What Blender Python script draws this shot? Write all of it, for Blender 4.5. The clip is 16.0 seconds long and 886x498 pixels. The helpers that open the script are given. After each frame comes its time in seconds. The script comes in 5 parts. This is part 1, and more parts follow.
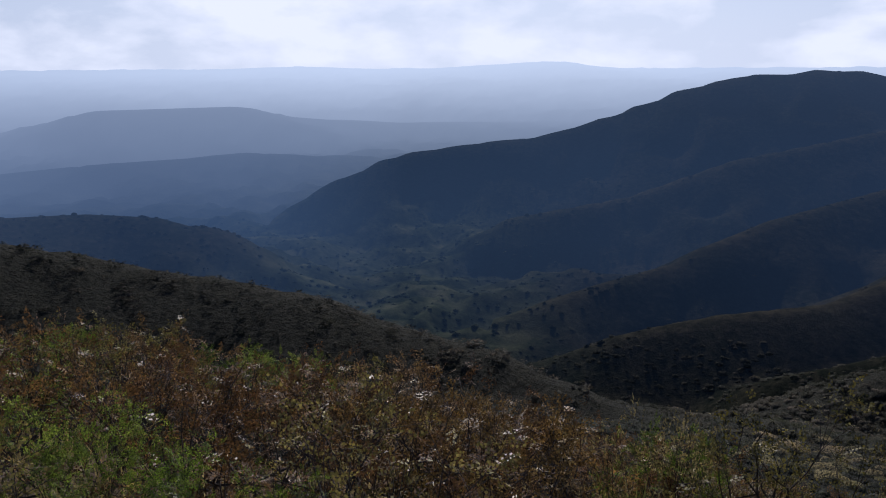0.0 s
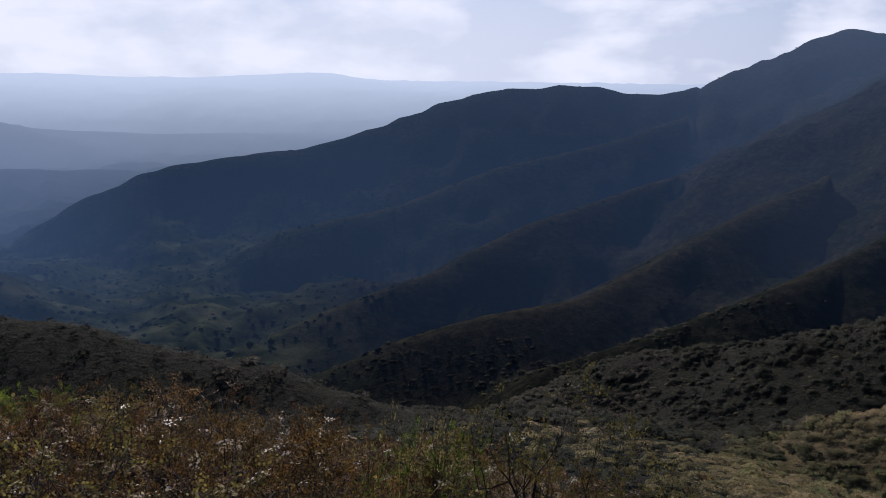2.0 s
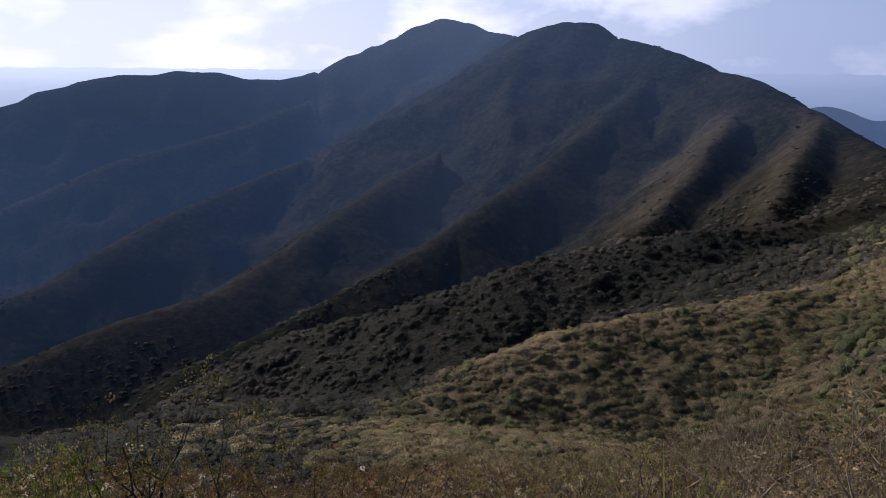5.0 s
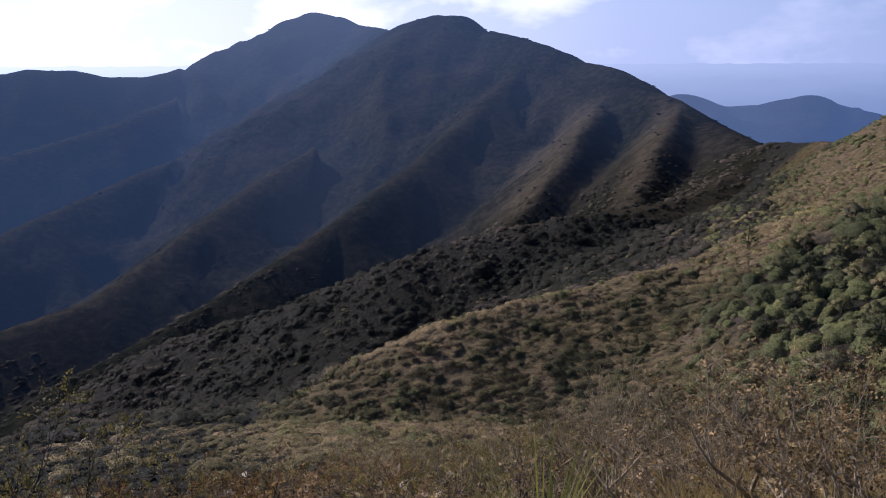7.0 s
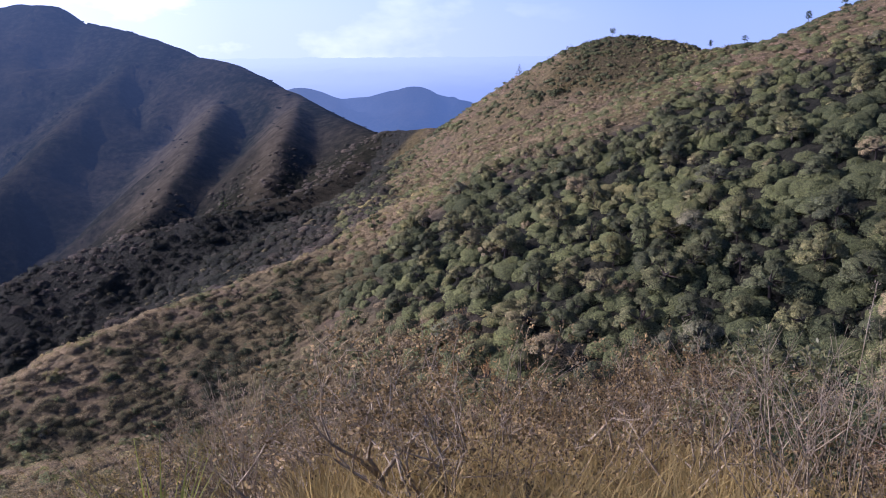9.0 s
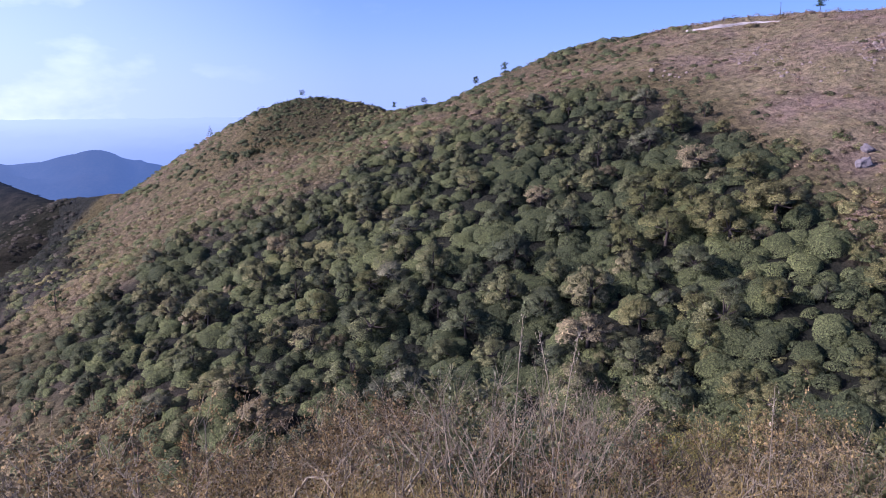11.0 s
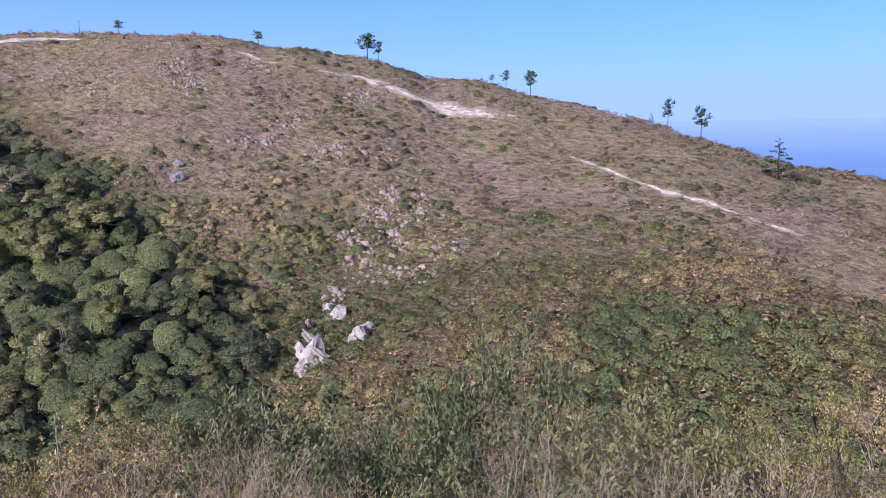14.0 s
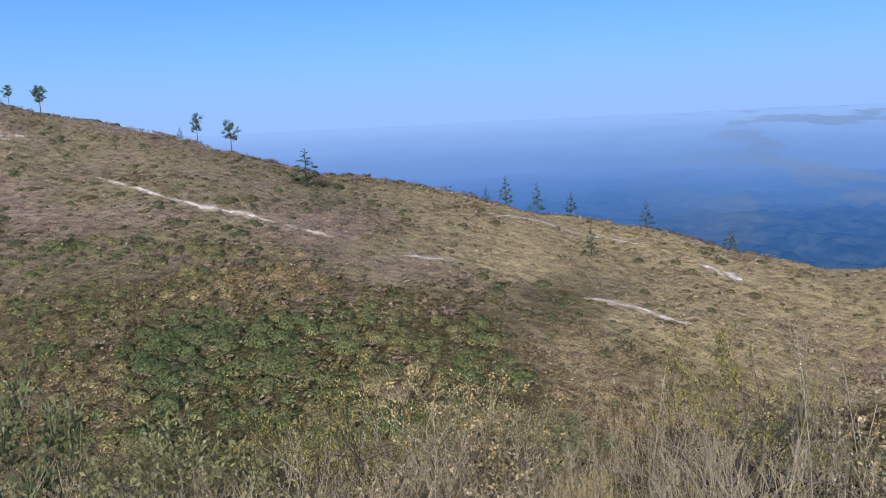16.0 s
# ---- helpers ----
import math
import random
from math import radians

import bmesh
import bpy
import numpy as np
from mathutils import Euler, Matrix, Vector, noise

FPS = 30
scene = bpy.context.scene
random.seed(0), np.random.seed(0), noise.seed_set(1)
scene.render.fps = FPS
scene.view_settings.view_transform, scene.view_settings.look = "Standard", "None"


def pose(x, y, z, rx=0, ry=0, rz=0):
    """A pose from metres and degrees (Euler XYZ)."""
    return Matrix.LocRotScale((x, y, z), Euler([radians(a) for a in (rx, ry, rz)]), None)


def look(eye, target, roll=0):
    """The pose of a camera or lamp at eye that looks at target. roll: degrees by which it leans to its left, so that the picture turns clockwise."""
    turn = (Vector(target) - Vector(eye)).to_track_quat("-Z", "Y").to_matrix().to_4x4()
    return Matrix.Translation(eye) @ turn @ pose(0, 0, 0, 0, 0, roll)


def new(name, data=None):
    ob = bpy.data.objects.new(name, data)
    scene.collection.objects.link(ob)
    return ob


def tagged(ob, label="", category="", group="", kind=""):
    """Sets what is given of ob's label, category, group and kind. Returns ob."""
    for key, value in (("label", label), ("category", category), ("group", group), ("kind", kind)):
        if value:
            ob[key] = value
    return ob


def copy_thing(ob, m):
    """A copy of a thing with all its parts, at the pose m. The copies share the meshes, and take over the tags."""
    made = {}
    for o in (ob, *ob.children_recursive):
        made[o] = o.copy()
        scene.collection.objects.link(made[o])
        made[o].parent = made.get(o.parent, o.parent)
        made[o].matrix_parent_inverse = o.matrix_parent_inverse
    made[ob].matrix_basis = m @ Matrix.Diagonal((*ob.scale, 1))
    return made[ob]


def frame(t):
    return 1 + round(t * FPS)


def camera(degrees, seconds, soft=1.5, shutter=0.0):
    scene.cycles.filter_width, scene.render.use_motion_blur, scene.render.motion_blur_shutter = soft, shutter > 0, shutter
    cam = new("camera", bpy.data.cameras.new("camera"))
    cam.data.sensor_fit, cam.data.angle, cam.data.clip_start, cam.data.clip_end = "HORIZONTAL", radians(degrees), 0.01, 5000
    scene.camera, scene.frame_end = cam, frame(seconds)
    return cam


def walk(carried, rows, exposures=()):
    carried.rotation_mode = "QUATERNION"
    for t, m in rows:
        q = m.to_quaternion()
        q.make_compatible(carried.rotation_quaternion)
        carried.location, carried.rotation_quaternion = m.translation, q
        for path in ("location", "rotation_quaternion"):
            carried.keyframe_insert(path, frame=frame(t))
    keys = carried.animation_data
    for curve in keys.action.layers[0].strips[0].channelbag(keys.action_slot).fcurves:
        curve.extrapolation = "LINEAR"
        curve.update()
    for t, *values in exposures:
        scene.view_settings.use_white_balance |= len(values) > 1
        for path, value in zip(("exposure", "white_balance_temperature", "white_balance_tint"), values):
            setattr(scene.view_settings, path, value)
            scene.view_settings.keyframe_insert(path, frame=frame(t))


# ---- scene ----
# The camera: held at arm's length by somebody who turns on the spot.
cam = camera(58.33, 16.0, soft=1.0)
ROWS = [
    (0.0, -0.031, 0.419, 1.650, 77.10, 0.21, 4.14),
    (0.5, 0.009, 0.420, 1.650, 76.50, -0.45, -1.13),
    (1.0, 0.042, 0.418, 1.650, 76.67, -0.98, -5.57),
    (1.5, 0.059, 0.416, 1.650, 77.01, -1.13, -7.78),
    (2.0, 0.090, 0.410, 1.650, 77.96, -0.76, -12.25),
    (2.5, 0.114, 0.404, 1.650, 78.85, -0.90, -15.64),
    (3.0, 0.135, 0.398, 1.650, 78.78, -0.20, -18.77),
    (3.5, 0.172, 0.383, 1.650, 78.44, -0.38, -24.13),
    (4.0, 0.210, 0.364, 1.650, 77.18, -0.73, -29.77),
    (4.5, 0.239, 0.346, 1.650, 77.16, -1.02, -34.39),
    (4.7, 0.250, 0.337, 1.650, 77.20, -0.80, -36.40),
    (6.8, 0.298, 0.296, 1.650, 77.18, 0.06, -45.19),
    (7.0, 0.309, 0.284, 1.650, 76.84, 0.26, -47.50),
    (7.5, 0.350, 0.232, 1.650, 76.27, 0.73, -56.63),
    (8.0, 0.381, 0.176, 1.650, 77.22, 0.88, -65.43),
    (8.5, 0.395, 0.143, 1.650, 77.32, 0.89, -70.26),
    (9.0, 0.404, 0.116, 1.650, 76.31, 0.42, -74.05),
    (9.2, 0.408, 0.100, 1.650, 76.89, 0.38, -76.27),
    (11.3, 0.415, -0.062, 1.650, 80.35, 0.17, -98.50),
    (11.5, 0.413, -0.078, 1.650, 80.28, -0.03, -100.63),
    (12.0, 0.398, -0.134, 1.650, 80.10, 2.10, -109.00),
    (12.5, 0.378, -0.182, 1.650, 81.27, 2.20, -116.07),
    (13.0, 0.354, -0.226, 1.650, 81.52, 1.21, -122.68),
    (13.5, 0.324, -0.268, 1.650, 81.41, 1.28, -129.78),
    (14.0, 0.261, -0.329, 1.650, 81.00, 0.92, -141.72),
    (14.5, 0.191, -0.374, 1.650, 81.90, -0.02, -152.90),
    (15.0, 0.152, -0.391, 1.650, 80.88, 1.50, -158.98),
    (15.5, 0.086, -0.411, 1.650, 80.47, 2.30, -168.61),
    (16.0, 0.045, -0.418, 1.650, 80.95, 2.76, -174.34),
]
EXPOSURES = [(0.0, -0.66, 5650, 16), (3.0, -0.70, 5850, 19), (4.5, -0.40, 5800, 22), (7.0, -0.03, 5600, 28), (8.0, 0.40, 5450, 34), (9.0, 0.55, 5300, 37), (11.5, 0.64, 5150, 38), (12.5, 0.84, 5170, 36), (14.0, 0.75, 5180, 28), (15.0, 0.58, 5190, 18), (16.0, 0.47, 5260, 13)]
walk(cam, [(t, pose(x, y, z, rx, ry, rz)) for t, x, y, z, rx, ry, rz in ROWS], EXPOSURES)

# ---- sky and sun ----
EYE = 1.65
SUN_BEARING, SUN_HEIGHT = 2.0, 33.0


def polar(bearing, distance, height=0.0):
    a = radians(bearing)
    return distance * math.sin(a), distance * math.cos(a), height


sun_data = bpy.data.lights.new("sun", "SUN")
sun_data.energy, sun_data.angle, sun_data.color = 5.0, radians(1.5), (1.0, 0.89, 0.73)
sun = new("sun", sun_data)
sun.matrix_world = look(polar(SUN_BEARING, math.cos(radians(SUN_HEIGHT)), math.sin(radians(SUN_HEIGHT))), (0, 0, 0))


class Nodes:
    """A short way to write node trees."""

    def __init__(self, owner):
        owner.use_nodes = True
        self.tree = owner.node_tree
        self.tree.nodes.clear()

    def add(self, kind, inputs=None):
        node = self.tree.nodes.new(kind)
        for key, value in (inputs or {}).items():
            if isinstance(value, bpy.types.NodeSocket):
                self.tree.links.new(value, node.inputs[key])
            else:
                node.inputs[key].default_value = value
        return node

    def noise(self, vector, scale, detail=5.0, rough=0.6, distortion=0.0):
        return self.add("ShaderNodeTexNoise", {"Vector": vector, "Scale": scale, "Detail": detail, "Roughness": rough, "Distortion": distortion}).outputs["Fac"]

    def ramp(self, fac, stops, interpolation="LINEAR"):
        node = self.add("ShaderNodeValToRGB", {"Fac": fac})
        ramp = node.color_ramp
        ramp.interpolation = interpolation
        while len(ramp.elements) < len(stops):
            ramp.elements.new(0.5)
        for element, (place, colour) in zip(ramp.elements, stops):
            element.position = place
            element.color = (*colour, 1.0) if len(colour) == 3 else colour
        return node.outputs["Color"]

    def mix(self, fac, a, b, blend="MIX"):
        node = self.add("ShaderNodeMix")
        node.data_type, node.blend_type = "RGBA", blend
        for socket, value in ((node.inputs[0], fac), (node.inputs[6], a), (node.inputs[7], b)):
            if isinstance(value, bpy.types.NodeSocket):
                self.tree.links.new(value, socket)
            else:
                socket.default_value = (*value, 1.0) if isinstance(value, tuple) and len(value) == 3 else value
        return node.outputs[2]

    def math(self, operation, a, b=0.0, c=0.0):
        node = self.add("ShaderNodeMath")
        node.operation = operation
        for socket, value in zip(node.inputs, (a, b, c)):
            if isinstance(value, bpy.types.NodeSocket):
                self.tree.links.new(value, socket)
            else:
                socket.default_value = value
        return node.outputs[0]


world = bpy.data.worlds.new("sky")
scene.world = world
wn = Nodes(world)
sky = wn.add("ShaderNodeTexSky")
sky.sky_type, sky.sun_disc, sky.sun_elevation, sky.sun_rotation = "NISHITA", False, radians(SUN_HEIGHT), radians(SUN_BEARING)
sky.altitude, sky.air_density, sky.dust_density, sky.ozone_density = 600.0, 1.0, 0.4, 4.0
where = wn.add("ShaderNodeTexCoord").outputs["Generated"]
split = wn.add("ShaderNodeSeparateXYZ", {"Vector": where})
# thin bright haze on the sun's side, low over the valley
sunward = wn.ramp(wn.math("MULTIPLY_ADD", split.outputs["Y"], 0.5, 0.5), [(0.52, (0, 0, 0)), (0.84, (0.5, 0.5, 0.5)), (1.0, (0.85, 0.85, 0.85))])
low = wn.ramp(split.outputs["Z"], [(0.0, (1, 1, 1)), (0.45, (0.0, 0.0, 0.0))])
# deeper blue away from the sun
away = wn.ramp(wn.math("MULTIPLY_ADD", split.outputs["Y"], 0.5, 0.5), [(0.05, (0.38, 0.80, 1.14)), (0.35, (0.58, 0.88, 1.12)), (0.5, (0.66, 0.90, 1.10))])
blue = wn.mix(1.0, sky.outputs["Color"], away, "MULTIPLY")
veiled = wn.mix(wn.math("MULTIPLY", sunward, low), blue, (17.6, 18.4, 20.0))
# the haze at the rim of the land
rim = wn.ramp(split.outputs["Z"], [(0.0, (1, 1, 1)), (0.04, (0.88, 0.88, 0.88)), (0.10, (0.55, 0.55, 0.55)), (0.20, (0.2, 0.2, 0.2)), (0.32, (0, 0, 0))])
haze = wn.ramp(wn.math("MULTIPLY_ADD", split.outputs["Y"], 0.5, 0.5), [(0.0, (0.25, 0.345, 0.51)), (0.5, (0.275, 0.36, 0.53)), (0.75, (0.47, 0.55, 0.70)), (1.0, (1.02, 1.06, 1.12))])
haze = wn.mix(1.0, haze, (16.0, 16.0, 16.0), "MULTIPLY")
veiled = wn.mix(rim, veiled, haze)
flat = wn.add("ShaderNodeMapping", {"Vector": where, "Scale": (1.0, 1.0, 2.3)}).outputs["Vector"]
cloud = wn.math("MULTIPLY_ADD", split.outputs["Y"], 0.15, wn.noise(flat, 6.0, 8.0, 0.52, 0.1))
cover = wn.ramp(cloud, [(0.57, (0, 0, 0)), (0.74, (1, 1, 1))])
cover = wn.math("MULTIPLY", cover, wn.ramp(wn.math("MULTIPLY_ADD", split.outputs["Y"], 0.5, 0.5), [(0.55, (0.04, 0.04, 0.04)), (0.70, (0.25, 0.25, 0.25)), (0.90, (1, 1, 1))]))
tinted = wn.mix(cover, veiled, (20.0, 20.0, 20.3))
back = wn.add("ShaderNodeBackground", {"Color": tinted, "Strength": 0.07})
wn.tree.links.new(back.outputs[0], wn.add("ShaderNodeOutputWorld").inputs["Surface"])


# ---- the lie of the land ----
def value_noise(x, y, seed):
    """Smooth noise between -1 and 1 on a unit grid."""
    xi, yi = np.floor(x).astype(np.int64), np.floor(y).astype(np.int64)
    fx, fy = x - xi, y - yi
    fx, fy = fx * fx * (3 - 2 * fx), fy * fy * (3 - 2 * fy)

    def at(i, j):
        n = (i * 374761393 + j * 668265263 + seed * 974634777) & 0xFFFFFFFF
        n = ((n ^ (n >> 13)) * 1274126177) & 0xFFFFFFFF
        return ((n ^ (n >> 16)) & 0xFFFF) / 32767.5 - 1.0

    return (at(xi, yi) * (1 - fx) + at(xi + 1, yi) * fx) * (1 - fy) + (at(xi, yi + 1) * (1 - fx) + at(xi + 1, yi + 1) * fx) * fy


def fractal(x, y, size, octaves, seed, gain=0.5):
    total, amount = 0.0, 1.0
    for k in range(octaves):
        total = total + amount * value_noise(x / size + 17.3 * k, y / size - 9.1 * k, seed + k)
        size, amount = size / 2.03, amount * gain
    return total


RIDGES = []


def ridge(near, far, rounding, points):
    """A crest line: bearing, distance and elevation from the eye at each bend; the fall towards and away from the middle."""
    line = [(d * math.sin(radians(b)), d * math.cos(radians(b)), EYE + d * math.tan(radians(e))) for b, d, e in points]
    RIDGES.append((near, far, rounding, line))


# the hill across the hollow: from the col over the knoll and the summit, then down its long shoulder
ridge(0.60, 0.8, 9.0, [(70, 400, -5.67), (71.5, 385, -5.26), (73.4, 365, -5.13), (75.3, 352, -6.51), (77.4, 342, -7.29), (79.5, 332, -5.44), (80.8, 326, -2.39), (82.2, 319, -0.26), (84, 311, 0.59), (85.7, 302, 1.10), (87.5, 295, 1.01), (89.3, 289, 0.79), (91.5, 281, 0.03)])
ridge(0.37, 0.55, 12.0, [(91.5, 281, 0.03), (93.7, 274, 0.44), (95, 270, 0.70), (98.1, 261, -0.50), (101.3, 252, -2.88), (104.4, 244, -0.87), (107.7, 235, 5.10), (110.6, 230, 5.05), (112.5, 226, 5.80), (115, 222, 5.96), (118, 218, 5.88), (121.1, 215, 5.97), (124, 212, 6.08), (127.3, 210, 5.82), (130.6, 207, 5.48), (134.4, 205, 4.86), (138.2, 200, 3.34), (142, 193, 3.22), (145.8, 187, 0.55), (149.6, 181, 1.19)])
ridge(0.18, 0.55, 10.0, [(149.6, 181, 1.19), (153.3, 175, -0.29), (156.5, 171, -3.52), (159.8, 165, -5.20), (163.6, 161, -5.65), (166.7, 159, -3.23), (168.5, 158, -4.72), (171, 157, -6.03), (174.8, 156, -7.44), (178.4, 155, -8.93), (181.5, 154, -7.05), (186.8, 152, -7.95), (190.6, 150, -10.39), (194.3, 149, -9.65), (197.9, 148, -10.86), (201.3, 147, -10.59), (204, 146, -10.42), (214, 140, -11.00)])
# the knoll underfoot and its spine
ridge(0.42, 0.42, 3.0, [(-62, 90, -13.5), (-66, 40, -13.5), (-68, 14, -17.0)])
ridge(0.42, 0.42, 3.0, [(228, 16, -17.0), (224, 50, -15.5), (218, 90, -15.0), (214, 140, -13.0)])
# the slope below the hill, convex, with its sunlit edge
ridge(0.20, 0.85, 4.0, [(22, 78, -42), (30, 94, -30), (36, 105, -24.6), (39, 110, -22.9), (44, 120, -20.2), (50, 130, -18.2), (56, 140, -16.4), (62, 150, -14.4), (67, 165, -13.1), (73, 190, -10.3), (80, 230, -6.5), (88, 265, -2.5)])
# the darker spur behind it, down from the col
ridge(0.34, 0.8, 6.0, [(12, 340, -27), (20, 305, -22.5), (28, 285, -18.6), (40, 272, -15.5), (44, 276, -14.0), (50, 290, -12.4), (56, 302, -11.1), (62, 322, -9.7), (66, 348, -8.4), (70, 390, -5.9)])
# the spur below the first outlook
ridge(0.34, 0.9, 6.0, [(-50, 270, -7.5), (-34, 235, -10.8), (-29, 222, -12.3), (-23, 208, -14.0), (-14, 188, -16.1), (-8, 175, -18.4), (-1, 162, -20.2), (4, 155, -22.1), (9, 147, -23.9), (16, 135, -25.7), (25, 120, -29.0)])
ridge(0.30, 0.5, 20.0, [(-46, 700, -8.6), (-29, 690, -9.4), (-25, 680, -9.9), (-22, 670, -10.7), (-19, 660, -12.6)])
# the great ridge over two summits to the col
ridge(0.55, 0.6, 14.0, [(-20, 900, -12.50), (-15, 935, -10.42), (-13.4, 948, -8.98), (-11.2, 965, -7.71), (-8.1, 985, -6.42), (-6.2, 1000, -5.93), (-3.5, 1015, -5.55), (-0.7, 1032, -5.18), (2.5, 1048, -4.87), (5.4, 1062, -4.09), (7.3, 1075, -3.48), (9.7, 1092, -2.60), (12.4, 1110, -1.57), (14.8, 1125, -0.93), (17, 1140, -0.47), (19.1, 1145, -0.54), (20.5, 1152, -0.24), (23, 1165, -0.32), (25, 1180, -0.74), (27.3, 1195, -0.89)])
ridge(0.50, 0.6, 14.0, [(27.3, 1195, -0.89), (29.3, 1220, -0.35), (30.5, 1245, -0.01), (32.5, 1262, 1.05), (34, 1272, 1.59), (35.8, 1284, 2.40), (37, 1291, 2.95), (38.6, 1300, 3.47), (40.2, 1280, 3.21), (41.8, 1250, 2.58), (42.8, 1205, 2.47), (44, 1100, 2.15), (45.2, 990, 2.75), (46.2, 945, 3.04), (47.1, 925, 3.26), (48.7, 898, 3.14)])
ridge(0.52, 0.6, 9.0, [(48.7, 898, 3.14), (49.5, 888, 2.70), (50.5, 870, 2.14), (51.8, 845, 1.98), (52.9, 822, 1.73), (54.3, 795, 1.28), (55.8, 763, 0.71), (57.1, 738, 0.07), (58.2, 715, -0.11), (59.2, 697, -0.33), (60.6, 660, -1.05), (62, 622, -1.92), (62.9, 602, -2.26), (64.4, 560, -3.12), (66, 520, -4.03), (68, 463, -4.97), (69.4, 430, -5.50), (71, 395, -5.29)])
# its spurs
ridge(0.44, 0.75, 8.0, [(-6, 780, -13.2), (-4, 785, -12.9), (1, 800, -10.6), (9, 850, -9.0), (16, 900, -6.2), (25, 1000, -3.9), (30, 1150, -2.0)])
ridge(0.44, 0.75, 6.0, [(-6, 510, -19.4), (-1, 515, -18.3), (4, 530, -16.4), (8, 560, -15.0), (13, 600, -13.3), (15, 625, -12.0), (19, 680, -10.0), (23, 740, -8.5), (27, 800, -6.9), (33, 950, -5.2), (38, 1150, -1.0)])
ridge(0.44, 0.75, 6.0, [(3, 420, -21), (9, 430, -18.7), (16, 450, -16.7), (23, 480, -15.2), (27, 520, -12.9), (31, 570, -10.3), (35, 640, -7.6), (39, 700, -5.5), (43, 780, -2.6), (47, 860, 1.3)])
ridge(0.44, 0.75, 6.0, [(21, 385, -20), (27, 395, -17.9), (34, 425, -14.5), (40, 480, -11.0), (46, 570, -6.8), (51, 690, -2.2), (54, 780, 0.6)])
ridge(0.56, 0.9, 4.0, [(49.5, 352, -14.2), (52.2, 385, -11.5), (53.9, 415, -9.9), (55.5, 450, -7.8), (57, 510, -5.3), (58.5, 600, -3.0)])
ridge(0.56, 0.9, 4.0, [(59.6, 340, -11.6), (61.0, 365, -9.4), (62.0, 400, -7.4), (62.8, 450, -5.2), (63.7, 530, -3.4)])
# hills far off
ridge(0.30, 0.4, 30.0, [(58, 1500, -3.4), (61, 1500, -2.6), (64, 1500, -2.1), (67, 1540, -2.9), (72, 1500, -2.1), (75, 1460, -3.0), (80, 1400, -5.5)])
ridge(0.22, 0.3, 60.0, [(-45, 2200, -3.4), (-33, 2200, -4.4), (-27, 2200, -2.7), (-19, 2200, -2.6), (-17, 2200, -3.2), (-8, 2300, -3.8), (6, 2500, -3.9), (14, 2500, -3.4)])
ridge(0.20, 0.3, 60.0, [(-40, 1500, -6.6), (-28, 1450, -6.2), (-18, 1480, -5.8), (-10, 1550, -6.2), (-4, 1500, -7.5)])
ridge(0.12, 0.2, 80.0, [(-45, 4300, -0.3), (-30, 4300, -0.6), (-14, 4300, 0.1), (-7, 4300, -0.25), (3, 4300, 0.4), (8, 3900, -0.7), (14, 3600, -1.3), (24, 3600, -1.6)])


SPUR_CRESTS = [line for near, _, _, line in RIDGES if near == 0.44][:3]


